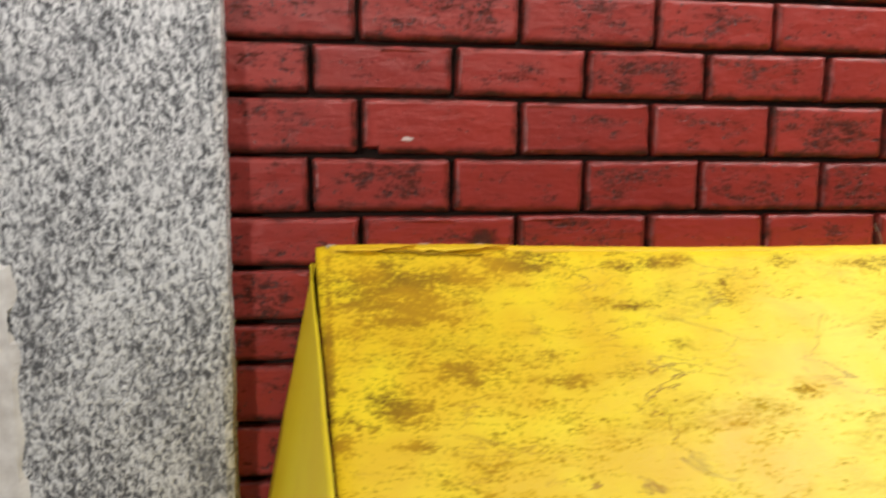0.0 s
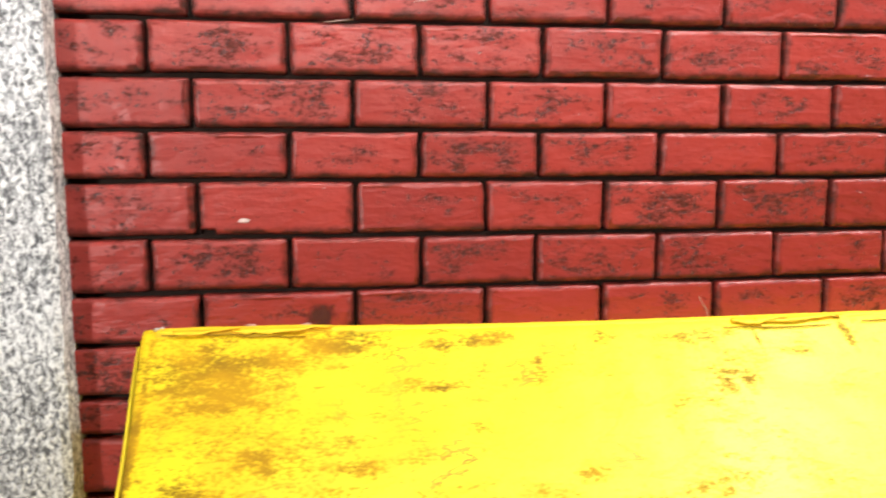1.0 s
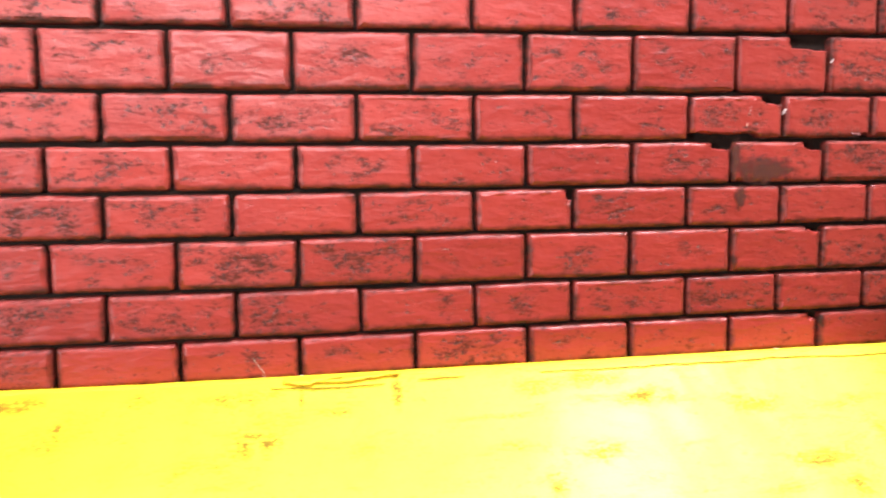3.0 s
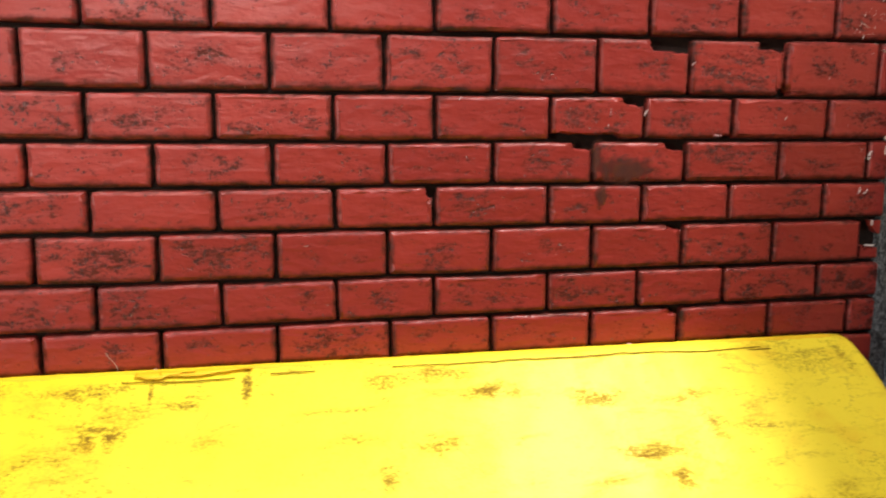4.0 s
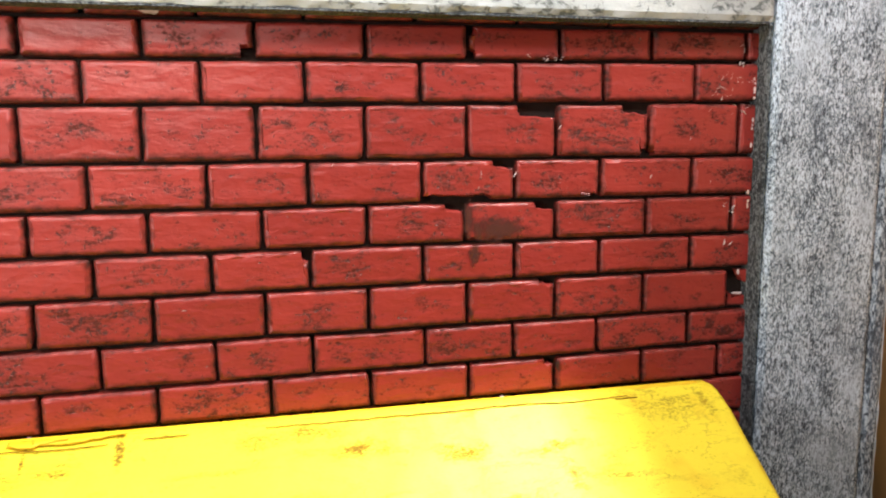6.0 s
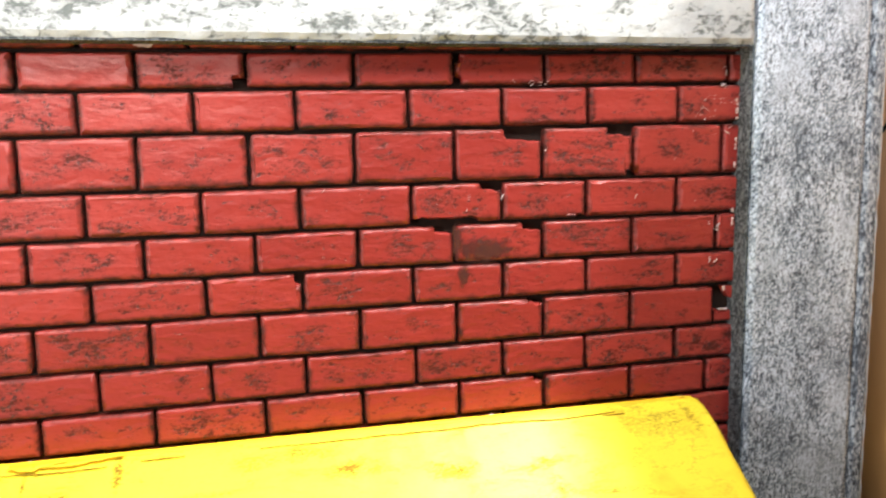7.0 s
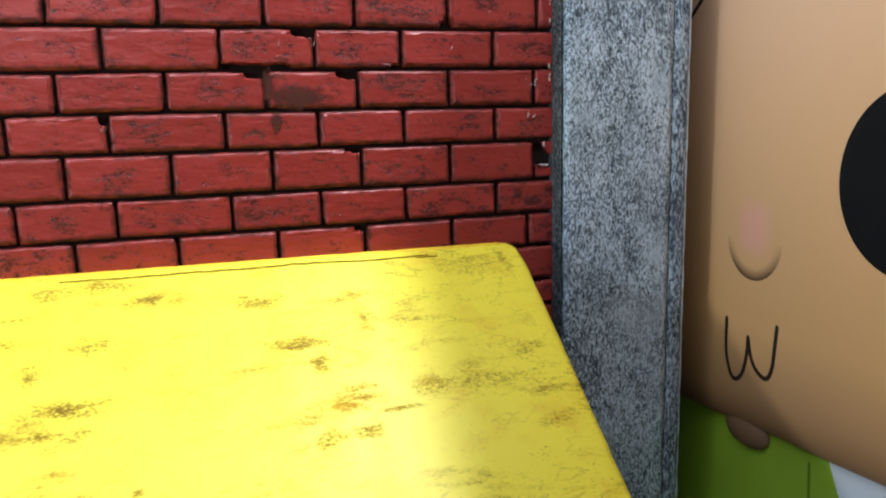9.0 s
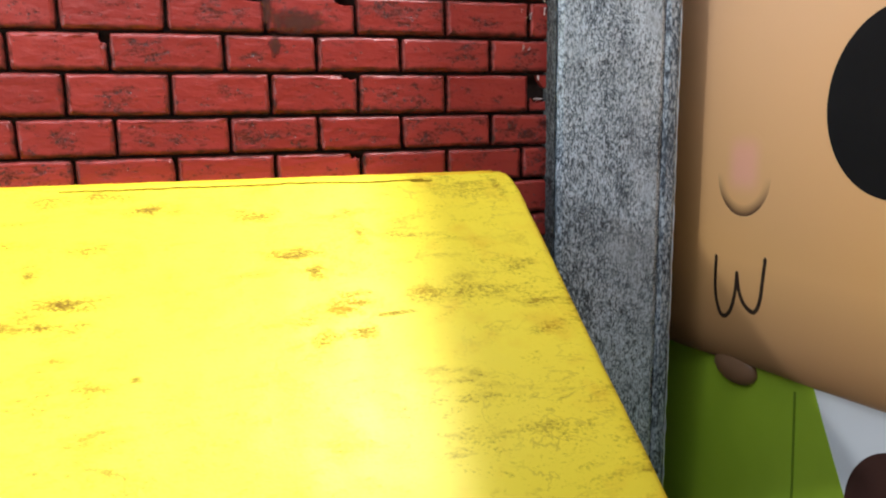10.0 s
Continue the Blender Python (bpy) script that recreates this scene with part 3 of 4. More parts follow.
part("green_field", slab([(-0.80, 0.0), (0.316, 0.0), (0.316, 0.75), (-0.35, 0.75), (-0.395, 0.70), (-0.435, 0.617), (-0.507, 0.478), (-0.625, 0.266)], BX - 0.0010, BX + 0.01), GREEN, side_panel, "bright green printed shape")
part("green_seam", stroke([(-0.342, 0.66), (-0.349, 0.523), (-0.355, 0.39), (-0.358, 0.16)], 0.008, BX - 0.0016, BX), SEAM, side_panel, "darker green printed line")
part("brown_oval", slab(ellipse(-0.666, 0.471, 0.155, 0.165), BX - 0.0015, BX + 0.01), BROWN, side_panel, "dark brown printed oval")
bulge = bmesh.new()
bmesh.ops.create_uvsphere(bulge, u_segments=32, v_segments=16, radius=1.0, matrix=Matrix.Translation((BX - 0.004, -0.126, 0.658)) @ Matrix.Diagonal((0.026, 0.084, 0.046, 1)))
part("tan_bump", bulge, BUMP, side_panel, "small rounded shape under the tan board, in a shaded tan", smooth=True)
part("black_oval", slab(ellipse(-0.595, 1.350, 0.178, 0.192, 96), PX - 0.0007, PX + 0.01), BLACK, side_panel, "large black printed oval")
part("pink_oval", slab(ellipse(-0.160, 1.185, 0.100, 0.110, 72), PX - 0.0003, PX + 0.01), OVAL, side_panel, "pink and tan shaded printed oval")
part("dark_line", stroke([(-0.070, 0.955), (-0.072, 0.87), (-0.090, 0.815), (-0.113, 0.800), (-0.138, 0.822), (-0.152, 0.87), (-0.156, 0.925)], 0.0115, PX - 0.0007, PX), STROKE, side_panel, "thin dark brown curved printed line")
part("dark_line", stroke([(-0.156, 0.925), (-0.170, 0.875), (-0.196, 0.845), (-0.228, 0.838), (-0.246, 0.868), (-0.252, 0.92), (-0.257, 0.978)], 0.0115, PX - 0.0008, PX), STROKE, side_panel, "thin dark brown curved printed line")
part("dark_line", stroke([(0.20, 1.70), (0.14, 1.745), (0.075, 1.80), (0.03, 1.85), (0.013, 1.875)], 0.012, PX - 0.0007, PX), STROKE, side_panel, "thin dark brown curved printed line")
part("dark_line", stroke([(-0.335, 1.872), (-0.36, 1.83), (-0.395, 1.785), (-0.44, 1.745), (-0.50, 1.715)], 0.014, PX - 0.0007, PX), STROKE, side_panel, "thin dark brown curved printed line")

# ---- awning ----
awning = base_of("awning", 1.23, 0.0, 1.2)
tagged(awning, "sloping yellow vinyl awning, grimy and creased, fixed to the brick wall", "awning")


def awning_profile(s):
    """(y, z) along the roof, from the wall over the rounded top and down the slope; s runs from 0 to 1."""
    pts = [(0.004, 1.150), (-0.055, 1.172), (-0.078, 1.198), (-0.087, 1.2075), (-0.099, 1.2060), (-0.114, 1.1966), (-0.82, 0.704)]
    lens = [math.dist(pts[k], pts[k + 1]) for k in range(len(pts) - 1)]
    want = s * sum(lens)
    for k, d in enumerate(lens):
        if want <= d or k == len(lens) - 1:
            u = want / d
            return pts[k][0] + u * (pts[k + 1][0] - pts[k][0]), pts[k][1] + u * (pts[k + 1][1] - pts[k][1])
        want -= d


def roof_sheet():
    bm = bmesh.new()
    nx, ns = 300, 64
    stops = [0, 0.018, 0.036, 0.055, 0.072, 0.083, 0.094, 0.104, 0.114] + [0.114 + (1 - 0.114) * k / (ns - 8) for k in range(1, ns - 7)]
    grid = []
    for s in stops:
        y, z = awning_profile(s)
        left, right = 0.054 + 0.10 * max(0, -y - 0.1), 2.421
        # the top corners are rounded off
        if y > -0.17:
            right -= 0.042 * (1 - math.sqrt(max(0.0, 1 - min(1.0, (y + 0.17) / 0.085) ** 2)))
            left += 0.010 * ((y + 0.17) / 0.17) ** 2
        right += 0.0018 * noise.noise(Vector((y * 24, 2.0, 5.0)))
        row = []
        for i in range(nx + 1):
            u = i / nx
            x = left + (right - left) * u
            fade = min(1, max(0, (-y - 0.09) / 0.12))
            wave = 0.004 * noise.noise(Vector((x * 3.0, y * 5, 1.0))) + 0.0016 * noise.noise(Vector((x * 11, y * 16, 4.0)))
            sag = -0.006 * math.sin(math.pi * min(1, u * 1.1)) ** 2
            lip = 0.0015 * noise.noise(Vector((x * 14, 3.0, 0.0))) + 0.0011 * (1 - fade) * noise.noise(Vector((x * 62, y * 40, 7.0)))
            end = 0.005 * (max(0, abs(x - (left + right) / 2) - (right - left) / 2 + 0.030) / 0.030) ** 2
            row.append(bm.verts.new((x, y, z + fade * wave + sag * fade * 0.4 + lip - end * (0.3 + 0.7 * fade) + 0.013 * math.exp(-((x - 0.10) / 0.38) ** 2) * (1 - fade))))
        grid.append(row)
    for j in range(len(grid) - 1):
        for i in range(nx):
            bm.faces.new((grid[j][i], grid[j + 1][i], grid[j + 1][i + 1], grid[j][i + 1]))
    return bm


canopy = part("canopy", roof_sheet(), VINYL, awning, smooth=True)
thick = canopy.modifiers.new("thickness", "SOLIDIFY")
thick.thickness, thick.offset = 0.004, -1


def side_sheet(x_top, x_back, x_front):
    """A three-cornered side cloth that spreads outwards at the foot."""
    bm = bmesh.new()
    grid = []
    n = 24
    for j in range(n + 1):
        v = j / n
        y_front, z_front = -0.10 - 0.715 * v, 1.196 - 0.500 * v
        row = []
        for i in range(13):
            u = i / 12
            y = -0.004 + (y_front + 0.004) * u
            z = 1.182 - 0.62 * v + (z_front - (1.182 - 0.62 * v)) * u
            x = x_top + ((x_back - x_top) * (1 - u) + (x_front - x_top) * u) * v + 0.003 * noise.noise(Vector((y * 9, z * 9, x_top)))
            row.append(bm.verts.new((x, y, z)))
        grid.append(row)
    for j in range(n):
        for i in range(12):
            bm.faces.new((grid[j][i], grid[j][i + 1], grid[j + 1][i + 1], grid[j + 1][i]))
    return bm


cloth = part("side_cloth", side_sheet(0.052, -0.080, 0.120), SIDE_VINYL, awning, smooth=True)
cloth.modifiers.new("thickness", "SOLIDIFY").thickness = 0.004

# hem: a narrow folded strip along the top, torn near one end
hem = bmesh.new()
rows = []
for i in range(121):
    x = 0.075 + (2.376 - 0.075) * i / 120
    w = 0.016 + 0.004 * noise.noise(Vector((x * 6, 0, 0)))
    lift = 0.0030 + 0.013 * math.exp(-((x - 0.10) / 0.38) ** 2) + 0.001 * noise.noise(Vector((x * 20, 7, 0))) + (0.005 * max(0, noise.noise(Vector((x * 9, 9, 0)))) if x < 0.55 else 0)
    y0, z0 = -0.094, 1.2055
    rows.append([hem.verts.new((x, -0.080, 1.2030 + 0.013 * math.exp(-((x - 0.10) / 0.38) ** 2))), hem.verts.new((x, y0, z0 + lift)), hem.verts.new((x, y0 - w * 0.82, z0 - w * 0.57 + lift))])
for a in range(120):
    for k in range(2):
        hem.faces.new((rows[a][k], rows[a][k + 1], rows[a + 1][k + 1], rows[a + 1][k]))
strip = part("hem", hem, HEM, awning, "folded yellow hem with small tears", smooth=True)
strip.modifiers.new("thickness", "SOLIDIFY").thickness = 0.002


# torn tape edge: thin dark seams just under the hem
def seam_line(x0, x1, y, seed, width=0.0016):
    bm = bmesh.new()
    rows = []
    n = max(4, round((x1 - x0) / 0.006))
    for i in range(n + 1):
        x = x0 + (x1 - x0) * i / n
        yy = y + 0.008 * noise.noise(Vector((x * 5, seed, 0))) + 0.002 * noise.noise(Vector((x * 35, seed, 2)))
        w = 0.0001 + width * math.sin(math.pi * i / n) * (0.25 + max(0.0, noise.noise(Vector((x * 24, seed, 5)))))
        rows.append([bm.verts.new((x, yy + k * w, 1.1966 + (yy + k * w + 0.114) * 0.698 + 0.0046 + 0.013 * math.exp(-((x - 0.10) / 0.38) ** 2) * (1 - min(1, max(0, (-yy - 0.09) / 0.12))))) for k in (1, -1)])
    for a in range(n):
        bm.faces.new((rows[a][0], rows[a][1], rows[a + 1][1], rows[a + 1][0]))
    part("seam", bm, GRIME, awning, "thin dark torn seam in the vinyl").modifiers.new("thickness", "SOLIDIFY").thickness = 0.003


for x0, x1, y, seed, width in ((0.085, 0.30, -0.113, 1.0, 0.0016), (0.98, 1.17, -0.121, 2.0, 0.0016), (1.23, 1.31, -0.117, 4.0, 0.0016), (1.45, 2.20, -0.119, 3.0, 0.0007), (2.17, 2.22, -0.124, 6.0, 0.0016)):
    seam_line(x0, x1, y, seed, width)

# torn flaps of the hem near one end, lifted off the cloth
def torn_flap(x0, x1, y, depth, lift, seed):
    bm = bmesh.new()
    rows = []
    n = 14
    for i in range(n + 1):
        u = i / n
        x = x0 + (x1 - x0) * u
        d = depth * (0.35 + 0.65 * math.sin(math.pi * min(1.0, 0.15 + u))) * (1 + 0.5 * noise.noise(Vector((x * 60, seed, 0))))
        up = 1.1966 + (y + 0.114) * 0.698 + 0.005 + 0.013 * math.exp(-((x - 0.10) / 0.38) ** 2) * (1 - min(1, max(0, (-y - 0.09) / 0.12)))
        rows.append([bm.verts.new((x, y + 0.004, up)), bm.verts.new((x, y - d, up - 0.698 * d + lift * (0.3 + 0.7 * u)))])
    for a in range(n):
        bm.faces.new((rows[a][0], rows[a][1], rows[a + 1][1], rows[a + 1][0]))
    flap = part("torn_flap", bm, HEM, awning, "small torn strip of yellow vinyl", smooth=True)
    flap.modifiers.new("thickness", "SOLIDIFY").thickness = 0.0012


for x0, x1, y, depth, lift, seed in ((0.10, 0.20, -0.105, 0.010, 0.006, 1.0), (0.19, 0.34, -0.103, 0.012, 0.005, 2.0), (1.00, 1.10, -0.106, 0.013, 0.004, 3.0), (1.04, 1.20, -0.106, 0.011, 0.003, 5.0)):
    torn_flap(x0, x1, y, depth, lift, seed)

# ---- small litter on the awning's top edge ----
def scrap(name, x, y, z, size, mat, label, seed):
    bm = bmesh.new()
    n = 9
    top = [bm.verts.new((x + size * (0.5 + 0.45 * noise.noise(Vector((a * 1.7, seed, 0)))) * math.cos(2 * math.pi * a / n), y + 0.35 * size * math.sin(2 * math.pi * a / n), z + 0.001 + 0.25 * size * abs(noise.noise(Vector((a * 2.3, seed, 3)))))) for a in range(n)]
    low = [bm.verts.new((v.co.x, v.co.y, z - 0.003)) for v in top]
    bm.faces.new(top)
    bm.faces.new(low[::-1])
    for a in range(n):
        b = (a + 1) % n
        bm.faces.new((top[b], top[a], low[a], low[b]))
    bmesh.ops.recalc_face_normals(bm, faces=bm.faces[:])
    return tagged(part(name, bm, mat), label, "litter", "scraps on the awning")


scrap("lint_tuft", 0.080, -0.090, 1.219, 0.018, LINT, "pale grey lint caught on the awning corner", 1.0)
scrap("lint_tuft", 2.372, -0.090, 1.203, 0.020, LINT, "small brown-grey lint tuft on the awning corner", 2.0)
scrap("paper_scrap", 0.215, -0.088, 1.220, 0.016, PAPER, "tiny pale scrap lying on the awning edge", 3.0)
scrap("paper_scrap", 0.300, -0.086, 1.218, 0.016, PAPER, "tiny pinkish scrap against the brick wall", 4.0)
scrap("paper_scrap", 1.93, -0.088, 1.206, 0.011, PAPER, "small grey scrap on the awning edge", 5.0)
scrap("paper_scrap", 1.03, -0.088, 1.206, 0.008, PAPER, "tiny brown crumb on the awning edge", 6.0)

thread = bpy.data.curves.new("thread", "CURVE")
thread.dimensions, thread.bevel_depth, thread.bevel_resolution = "3D", 0.0005, 1
line = thread.splines.new("POLY")
line.points.add(6)
for k, p in enumerate(line.points):
    u = k / 6
    p.co = (0.966 - 0.012 * u + 0.004 * math.sin(5 * u), -0.088 - 0.004 * u, 1.203 + 0.040 * u, 1)
thread.materials.append(LINT)
tagged(new("loose_thread", thread), "fine pale loose thread standing on the awning edge", "thread")

# ---- bricks ----
JOINTS_A = [-0.14, 0.125, 0.381, 0.604, 0.814, 1.027, 1.242, 1.457, 1.666, 1.880, 2.079, 2.293, 2.508, 2.70]
JOINTS_B = [-0.17, 0.050, 0.274, 0.490, 0.697, 0.914, 1.138, 1.356, 1.549, 1.784, 1.986, 2.182, 2.407, 2.62]
# courses whose upright joints stand a little off the common ones
JOINTS = {
    6: [-0.14, 0.124, 0.378, 0.602, 0.812, 1.025, 1.240, 1.461, 1.667, 1.882, 2.081, 2.293, 2.490, 2.70],
    7: [-0.17, 0.047, 0.270, 0.491, 0.692, 0.914, 1.139, 1.356, 1.549, 1.786, 1.984, 2.181, 2.408, 2.62],
    10: [-0.14, 0.123, 0.381, 0.607, 0.815, 1.029, 1.242, 1.457, 1.668, 1.877, 2.078, 2.293, 2.508, 2.70],
    11: [-0.17, 0.057, 0.278, 0.492, 0.702, 0.917, 1.140, 1.356, 1.551, 1.784, 1.985, 2.181, 2.404, 2.62],
    12: [-0.14, 0.126, 0.384, 0.608, 0.817, 1.028, 1.242, 1.454, 1.667, 1.880, 2.078, 2.294, 2.517, 2.70],
    13: [-0.17, 0.060, 0.280, 0.493, 0.711, 0.922, 1.142, 1.354, 1.551, 1.783, 1.987, 2.186, 2.404, 2.62],
    14: [-0.14, 0.126, 0.384, 0.610, 0.820, 1.041, 1.252, 1.457, 1.672, 1.884, 2.084, 2.297, 2.528, 2.70],
    15: [-0.17, 0.060, 0.280, 0.493, 0.710, 0.922, 1.151, 1.352, 1.554, 1.775, 1.990, 2.197, 2.404, 2.62],
}
# height of the bed joints at x = 0, 1.2 and 2.4
COURSES = [
    (0.640, 0.634, 0.640), (0.735, 0.729, 0.735), (0.831, 0.825, 0.831), (0.923, 0.917, 0.923), (1.024, 1.018, 1.024), (1.089, 1.083, 1.089),
    (1.178, 1.175, 1.177), (1.260, 1.2555, 1.2595), (1.353, 1.3435, 1.342), (1.445, 1.438, 1.4375), (1.527, 1.522, 1.521), (1.613, 1.607, 1.610),
    (1.702, 1.699, 1.698), (1.806, 1.808, 1.8165), (1.894, 1.8935, 1.904), (1.970, 1.970, 1.974), (2.05, 2.05, 2.05),
]


def bed(row, x):
    a, b, c = COURSES[row]
    return a + (b - a) * x / 1.2 if x < 1.2 else b + (c - b) * (x - 1.2) / 1.2


# chips: course, brick, corner (tl, tr, bl, br), width, height
CHIPS = {
    (12, 9): [("tr", 0.088, 0.026)], (12, 10): [("tr", 0.064, 0.019), ("br", 0.014, 0.014)],
    (11, 9): [("tr", 0.046, 0.017), ("bl", 0.150, 0.012)],
    (10, 9): [("tr", 0.046, 0.017)], (10, 8): [("tr", 0.045, 0.013)],
    (14, 6): [("br", 0.050, 0.020)], (14, 9): [("tl", 0.012, 0.022), ("bl", 0.012, 0.020)],
    (8, 1): [("bl", 0.026, 0.010)], 
    (8, 9): [("tr", 0.034, 0.010)], (6, 9): [("tr", 0.022, 0.013)], (9, 7): [("tr", 0.013, 0.022)], (12, 11): [("bl", 0.010, 0.010)], (11, 10): [("br", 0.045, 0.006)],
}


def brick_outline(w, h, chips, rng):
    """The brick's outline round its middle, anticlockwise from the lower left, with worn corners and uneven sides."""
    def j(a):
        return rng.uniform(-a, a)
    chip = {c: (cw, ch) for c, cw, ch in chips}
    lean = {1: j(0.0032), -1: j(0.0032)}
    out = []
    spots = {"bl": (-w / 2, -h / 2, 1, 1), "br": (w / 2, -h / 2, -1, 1), "tr": (w / 2, h / 2, -1, -1), "tl": (-w / 2, h / 2, 1, -1)}
    for name in ("bl", "br", "tr", "tl"):
        cx, cz, sx, sz = spots[name]
        cx += lean[sx] * sz
        if name in chip:
            cw, ch = chip[name]
            ring = [(cx, cz + sz * ch * 1.05), (cx + sx * cw * 0.15, cz + sz * (ch * 1.06 + j(0.003))), (cx + sx * cw * 0.3, cz + sz * (ch + j(0.003))), (cx + sx * cw * 0.45, cz + sz * (ch * 0.9 + j(0.003))), (cx + sx * cw * 0.6, cz + sz * (ch * 0.88 + j(0.003))), (cx + sx * cw * 0.9, cz + sz * ch * 0.82), (cx + sx * cw * 0.97, cz + sz * ch * 0.45), (cx + sx * cw, cz)]
        else:
            r = 0.0035 + abs(j(0.0060))
            ring = [(cx, cz + sz * r), (cx + sx * r * 0.32, cz + sz * r * 0.32), (cx + sx * r * rng.uniform(0.8, 1.6), cz)]
        # the walk round starts on the upright side at bl and tr, on the level side at br and tl
        if name in ("br", "tl"):
            ring = ring[::-1]
        out += ring
        if name in ("bl", "tr"):
            other = spots["br" if name == "bl" else "tl"][0]
            bow = j(0.0026)
            for u in (0.12, 0.25, 0.38, 0.5, 0.62, 0.75, 0.88):
                out.append((ring[-1][0] + (other - ring[-1][0]) * u, cz + bow * math.sin(math.pi * u) + j(0.0013)))
        else:
            for u in (-0.22, 0.0, 0.22):
                side = u if name == "br" else -u
                out.append((cx - lean[sx] * sz + lean[sx] * 2 * side + j(0.0012), side * h))
    return out


def make_brick(x0, x1, row, chips, rng):
    gap = 0.0028
    xm = (x0 + x1) / 2
    z0, z1 = bed(row, xm), bed(row + 1, xm)
    w, h = x1 - x0 - 2 * gap + rng.uniform(-0.0012, 0.0012), z1 - z0 - 2 * gap + rng.uniform(-0.0010, 0.0010)
    outline = [Vector(p) for p in brick_outline(w, h, chips, rng)]
    n = len(outline)
    slope_x, slope_z, lift = rng.uniform(-0.008, 0.008), rng.uniform(-0.018, 0.018), rng.uniform(-0.0012, 0.0012)
    rings = []
    bm = bmesh.new()
    for inset, y in ((0.0105, -0.0046), (0.0060, -0.0036), (0.0028, -0.0012), (0.0009, 0.0036), (0.0, 0.0185)):
        ring = []
        for a, p in enumerate(outline):
            d = outline[(a + 1) % n] - outline[a - 1]
            inward = Vector((-d.y, d.x)).normalized() if d.length else Vector((0, 0))
            chipped = min(w / 2 - abs(p.x), h / 2 - abs(p.y)) > 0.0045
            if chipped:
                q = p + inward * min(inset, 0.005)
            else:
                q = Vector((max(-w / 2 + inset, min(w / 2 - inset, p.x)), max(-h / 2 + inset, min(h / 2 - inset, p.y))))
                q += (p - Vector((max(-w / 2, min(w / 2, p.x)), max(-h / 2, min(h / 2, p.y))))) * 0.6
            tilt = 0 if y > 0.01 else lift + slope_x * q.x + slope_z * q.y + rng.uniform(-0.0003, 0.0003)
            ring.append(bm.verts.new((q.x, y + tilt, q.y)))
        rings.append(ring)
    bm.faces.new(rings[0])
    for a in range(n):
        b = (a + 1) % n
        for k in range(len(rings) - 1):
            bm.faces.new((rings[k][b], rings[k][a], rings[k + 1][a], rings[k + 1][b]))
    bmesh.ops.triangulate(bm, faces=[f for f in bm.faces if len(f.verts) > 4])
    bmesh.ops.recalc_face_normals(bm, faces=bm.faces[:])
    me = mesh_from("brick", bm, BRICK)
    for p in me.polygons:
        p.use_smooth = abs(p.normal.y) < 0.985
    ob = new("brick", me)
    ob.parent = brick_wall
    ob.location = (xm, 0.0, (z0 + z1) / 2)
    ob.rotation_euler = (0, -math.atan2(bed(row, x1) - bed(row, x0), x1 - x0) + math.radians(rng.uniform(-0.5, 0.5)), 0)


rng = random.Random(11)
for row in range(len(COURSES) - 1):
    joints = JOINTS.get(row, JOINTS_A if row % 2 == 0 else JOINTS_B)
    for k in range(len(joints) - 1):
        x1 = min(joints[k + 1], 2.592)
        if x1 - joints[k] > 0.03 and (row, k) != (8, 12):
            make_brick(joints[k], x1, row, CHIPS.get((row, k), []), rng)


# ---- marks on the wall: cement smear, peeled flakes ----
def flake(name, x, z, w, h, y, thick, mat, label, seed):
    bm = bmesh.new()
    n = 12
    front = []
    for a in range(n):
        u = 2 * math.pi * a / n
        r = 0.75 + 0.9 * noise.noise(Vector((math.cos(u) * 2.2, math.sin(u) * 2.2, seed)))
        front.append(bm.verts.new((x + w / 2 * r * math.cos(u), y - thick * (0.6 + 0.4 * math.sin(u * 2 + seed)), z + h / 2 * r * math.sin(u))))
    back = [bm.verts.new((v.co.x, y + 0.004, v.co.z)) for v in front]
    bm.faces.new(front)
    for a in range(n):
        b = (a + 1) % n
        bm.faces.new((front[b], front[a], back[a], back[b]))
    bmesh.ops.recalc_face_normals(bm, faces=bm.faces[:])
    part(name, bm, mat, brick_wall, label)


def film(x, z, w, h, y, label):
    """A thin skin of cement lying on the bricks."""
    part("cement_smear", box(x - w / 2, x + w / 2, y, y + 0.0012, z - h / 2, z + h / 2), SMEAR, brick_wall, label)


film(1.945, 1.550, 0.150, 0.066, -0.0072, "dull brown cement smear across two bricks")
film(1.880, 1.572, 0.026, 0.090, -0.0086, "dull brown cement in the joint")
film(1.893, 1.498, 0.030, 0.060, -0.0072, "dull brown cement drip")
film(0.318, 1.216, 0.062, 0.048, -0.0072, "dark sooty spot on a brick")
flake("paint_flake", 0.199, 1.378, 0.026, 0.009, -0.0058, 0.002, PEEL, "pale peeled paint flake", 1.0)
flake("paint_flake", 1.27, 1.981, 0.045, 0.018, -0.0056, 0.002, PEEL, "pale peeled paint under the beam", 12.0)
# pale crumbs along the edge of the post
crumbs = random.Random(5)
for k in range(16):
    z = crumbs.choice((1.852, 1.855, 1.79, 1.765, 1.73, 1.60, 1.845)) + crumbs.uniform(-0.018, 0.018)
    flake("paint_flake", 2.549 + crumbs.uniform(-0.003, 0.002), z, crumbs.uniform(0.003, 0.006), crumbs.uniform(0.005, 0.016), -0.0056, 0.002, PEEL, "pale crumb of paint beside the post", 20.0 + k)
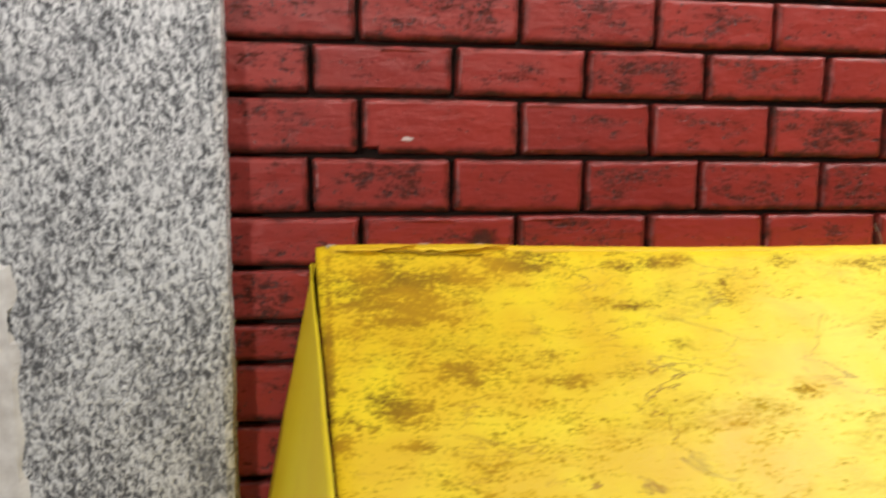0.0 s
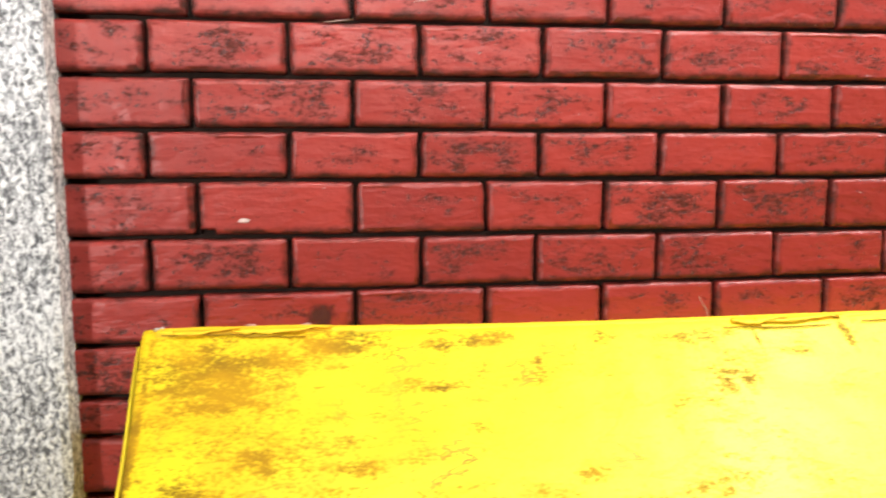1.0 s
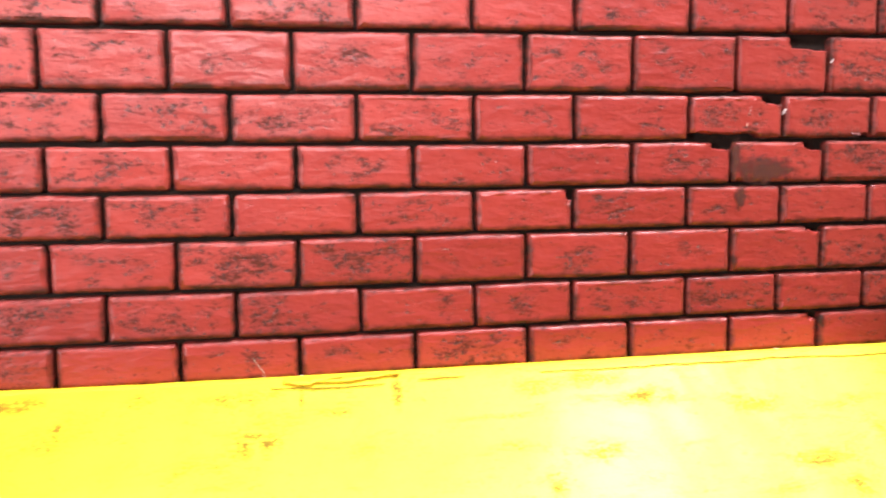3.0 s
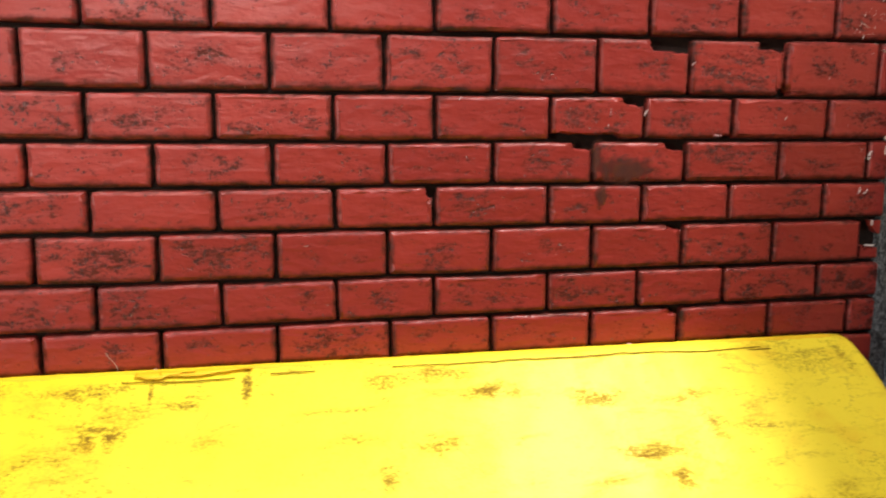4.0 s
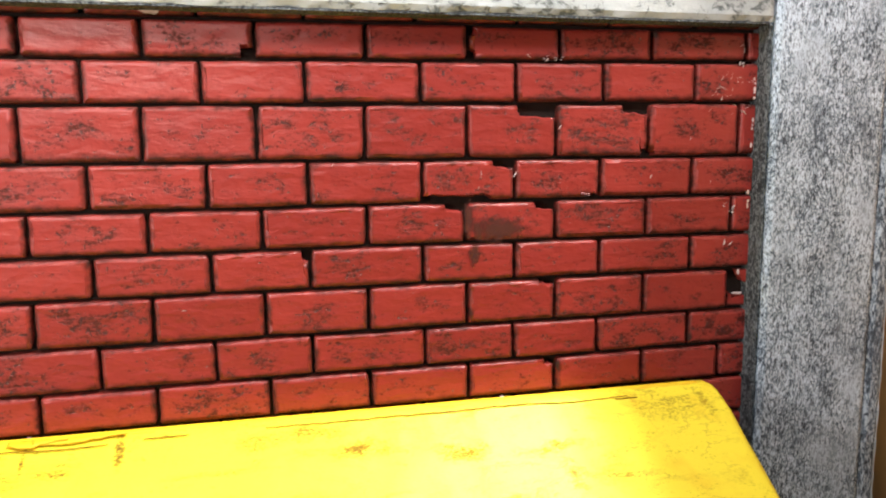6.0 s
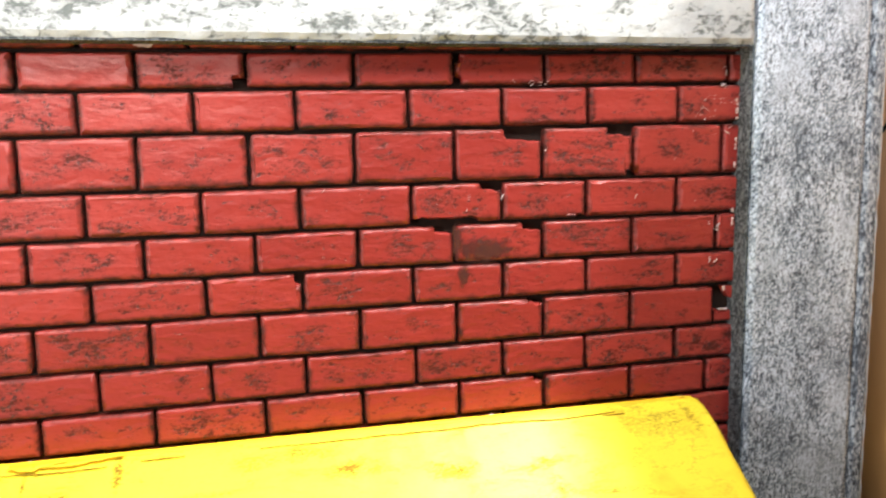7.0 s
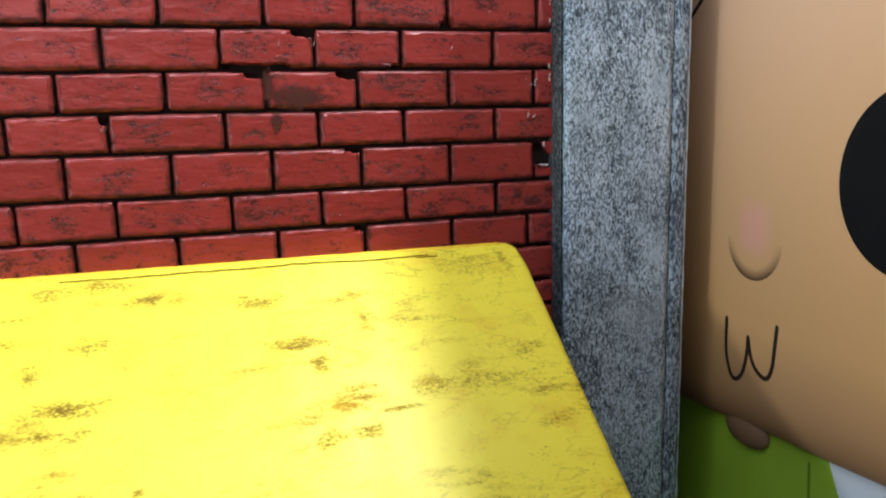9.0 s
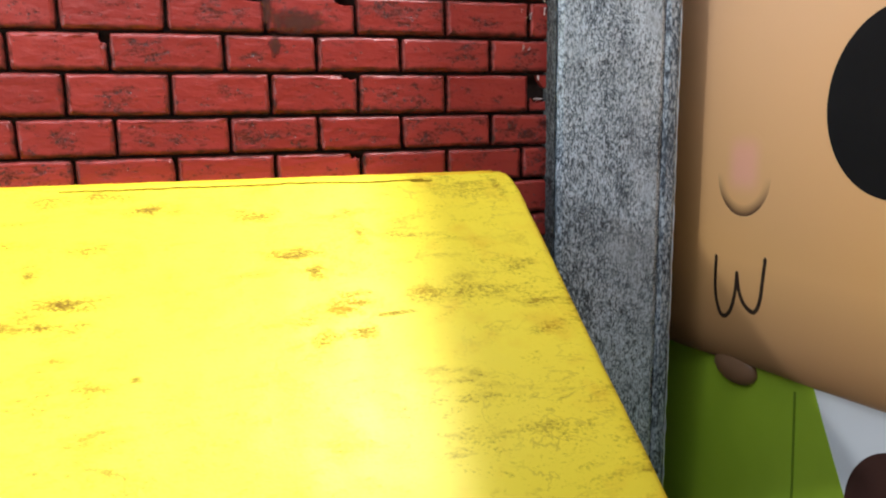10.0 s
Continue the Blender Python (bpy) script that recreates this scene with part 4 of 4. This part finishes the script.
# broken brick beside the post: what is left of it stands in the dark hole
def shard(points, y_front, y_back, label):
    bm = bmesh.new()
    front = [bm.verts.new((x, y_front + 0.004 * noise.noise(Vector((x * 40, z * 40, 2.0))), z)) for x, z in points]
    back = [bm.verts.new((x, y_back, z)) for x, z in points]
    bm.faces.new(front)
    for a in range(len(points)):
        b = (a + 1) % len(points)
        bm.faces.new((front[b], front[a], back[a], back[b]))
    bmesh.ops.recalc_face_normals(bm, faces=bm.faces[:])
    part("brick_shard", bm, BRICK, brick_wall, label)


shard([(2.529, 1.434), (2.536, 1.420), (2.544, 1.408), (2.556, 1.401), (2.556, 1.434)], 0.000, 0.0165, "broken red brick shard in a dark hole")
shard([(2.512, 1.348), (2.556, 1.348), (2.556, 1.372), (2.546, 1.368), (2.538, 1.374), (2.524, 1.366), (2.517, 1.379), (2.512, 1.374)], 0.004, 0.0165, "jagged red brick stump in a dark hole")
flake("paint_flake", 2.534, 1.377, 0.034, 0.007, 0.002, 0.002, PEEL, "pale torn edge of a broken brick", 15.0)
flake("paint_flake", 2.533, 1.428, 0.006, 0.016, -0.002, 0.002, PEEL, "pale torn edge of a broken brick", 18.0)

# thin pale scratches in the paint: single ones, and scribbled clusters beside the post
scratches = [(2.085, 1.764, 0.009, 60), (2.440, 1.800, 0.008, 55), (2.395, 1.738, 0.007, 70), (2.300, 1.655, 0.011, 62), (2.448, 1.640, 0.007, 50), (1.985, 1.665, 0.014, 58), (1.60, 1.69, 0.010, 48), (0.33, 1.43, 0.010, 20), (1.30, 1.41, 0.012, 8), (0.36, 1.70, 0.05, 6), (0.50, 1.735, 0.035, 8)]
marks = random.Random(8)
for x, z, w, h, count in ((2.505, 1.862, 0.045, 0.022, 16), (2.475, 1.838, 0.030, 0.018, 9), (2.515, 1.800, 0.020, 0.012, 5), (2.06, 1.908, 0.060, 0.006, 9), (2.515, 1.915, 0.006, 0.030, 6), (2.50, 1.57, 0.016, 0.030, 6), (2.495, 1.50, 0.020, 0.008, 4), (1.90, 1.655, 0.012, 0.020, 4)):
    for k in range(count):
        scratches.append((x + marks.uniform(-w, w), z + marks.uniform(-h, h), marks.uniform(0.004, 0.013), marks.uniform(-30, 80)))
for x, z, length, tilt in scratches:
    cut = bmesh.new()
    c, k = math.cos(math.radians(tilt)), math.sin(math.radians(tilt))
    ends = [(-length / 2, 0.0), (0.0, 0.0005), (length / 2, 0.0), (0.0, -0.0005)]
    near = [cut.verts.new((x + u * c - v * k, -0.0062, z + u * k + v * c)) for u, v in ends]
    far = [cut.verts.new((p.co.x, 0.0, p.co.z)) for p in near]
    cut.faces.new(near)
    for a in range(4):
        cut.faces.new((near[(a + 1) % 4], near[a], far[a], far[(a + 1) % 4]))
    bmesh.ops.recalc_face_normals(cut, faces=cut.faces[:])
    part("paint_scratch", cut, PEEL, brick_wall, "thin pale scratch in the paint")
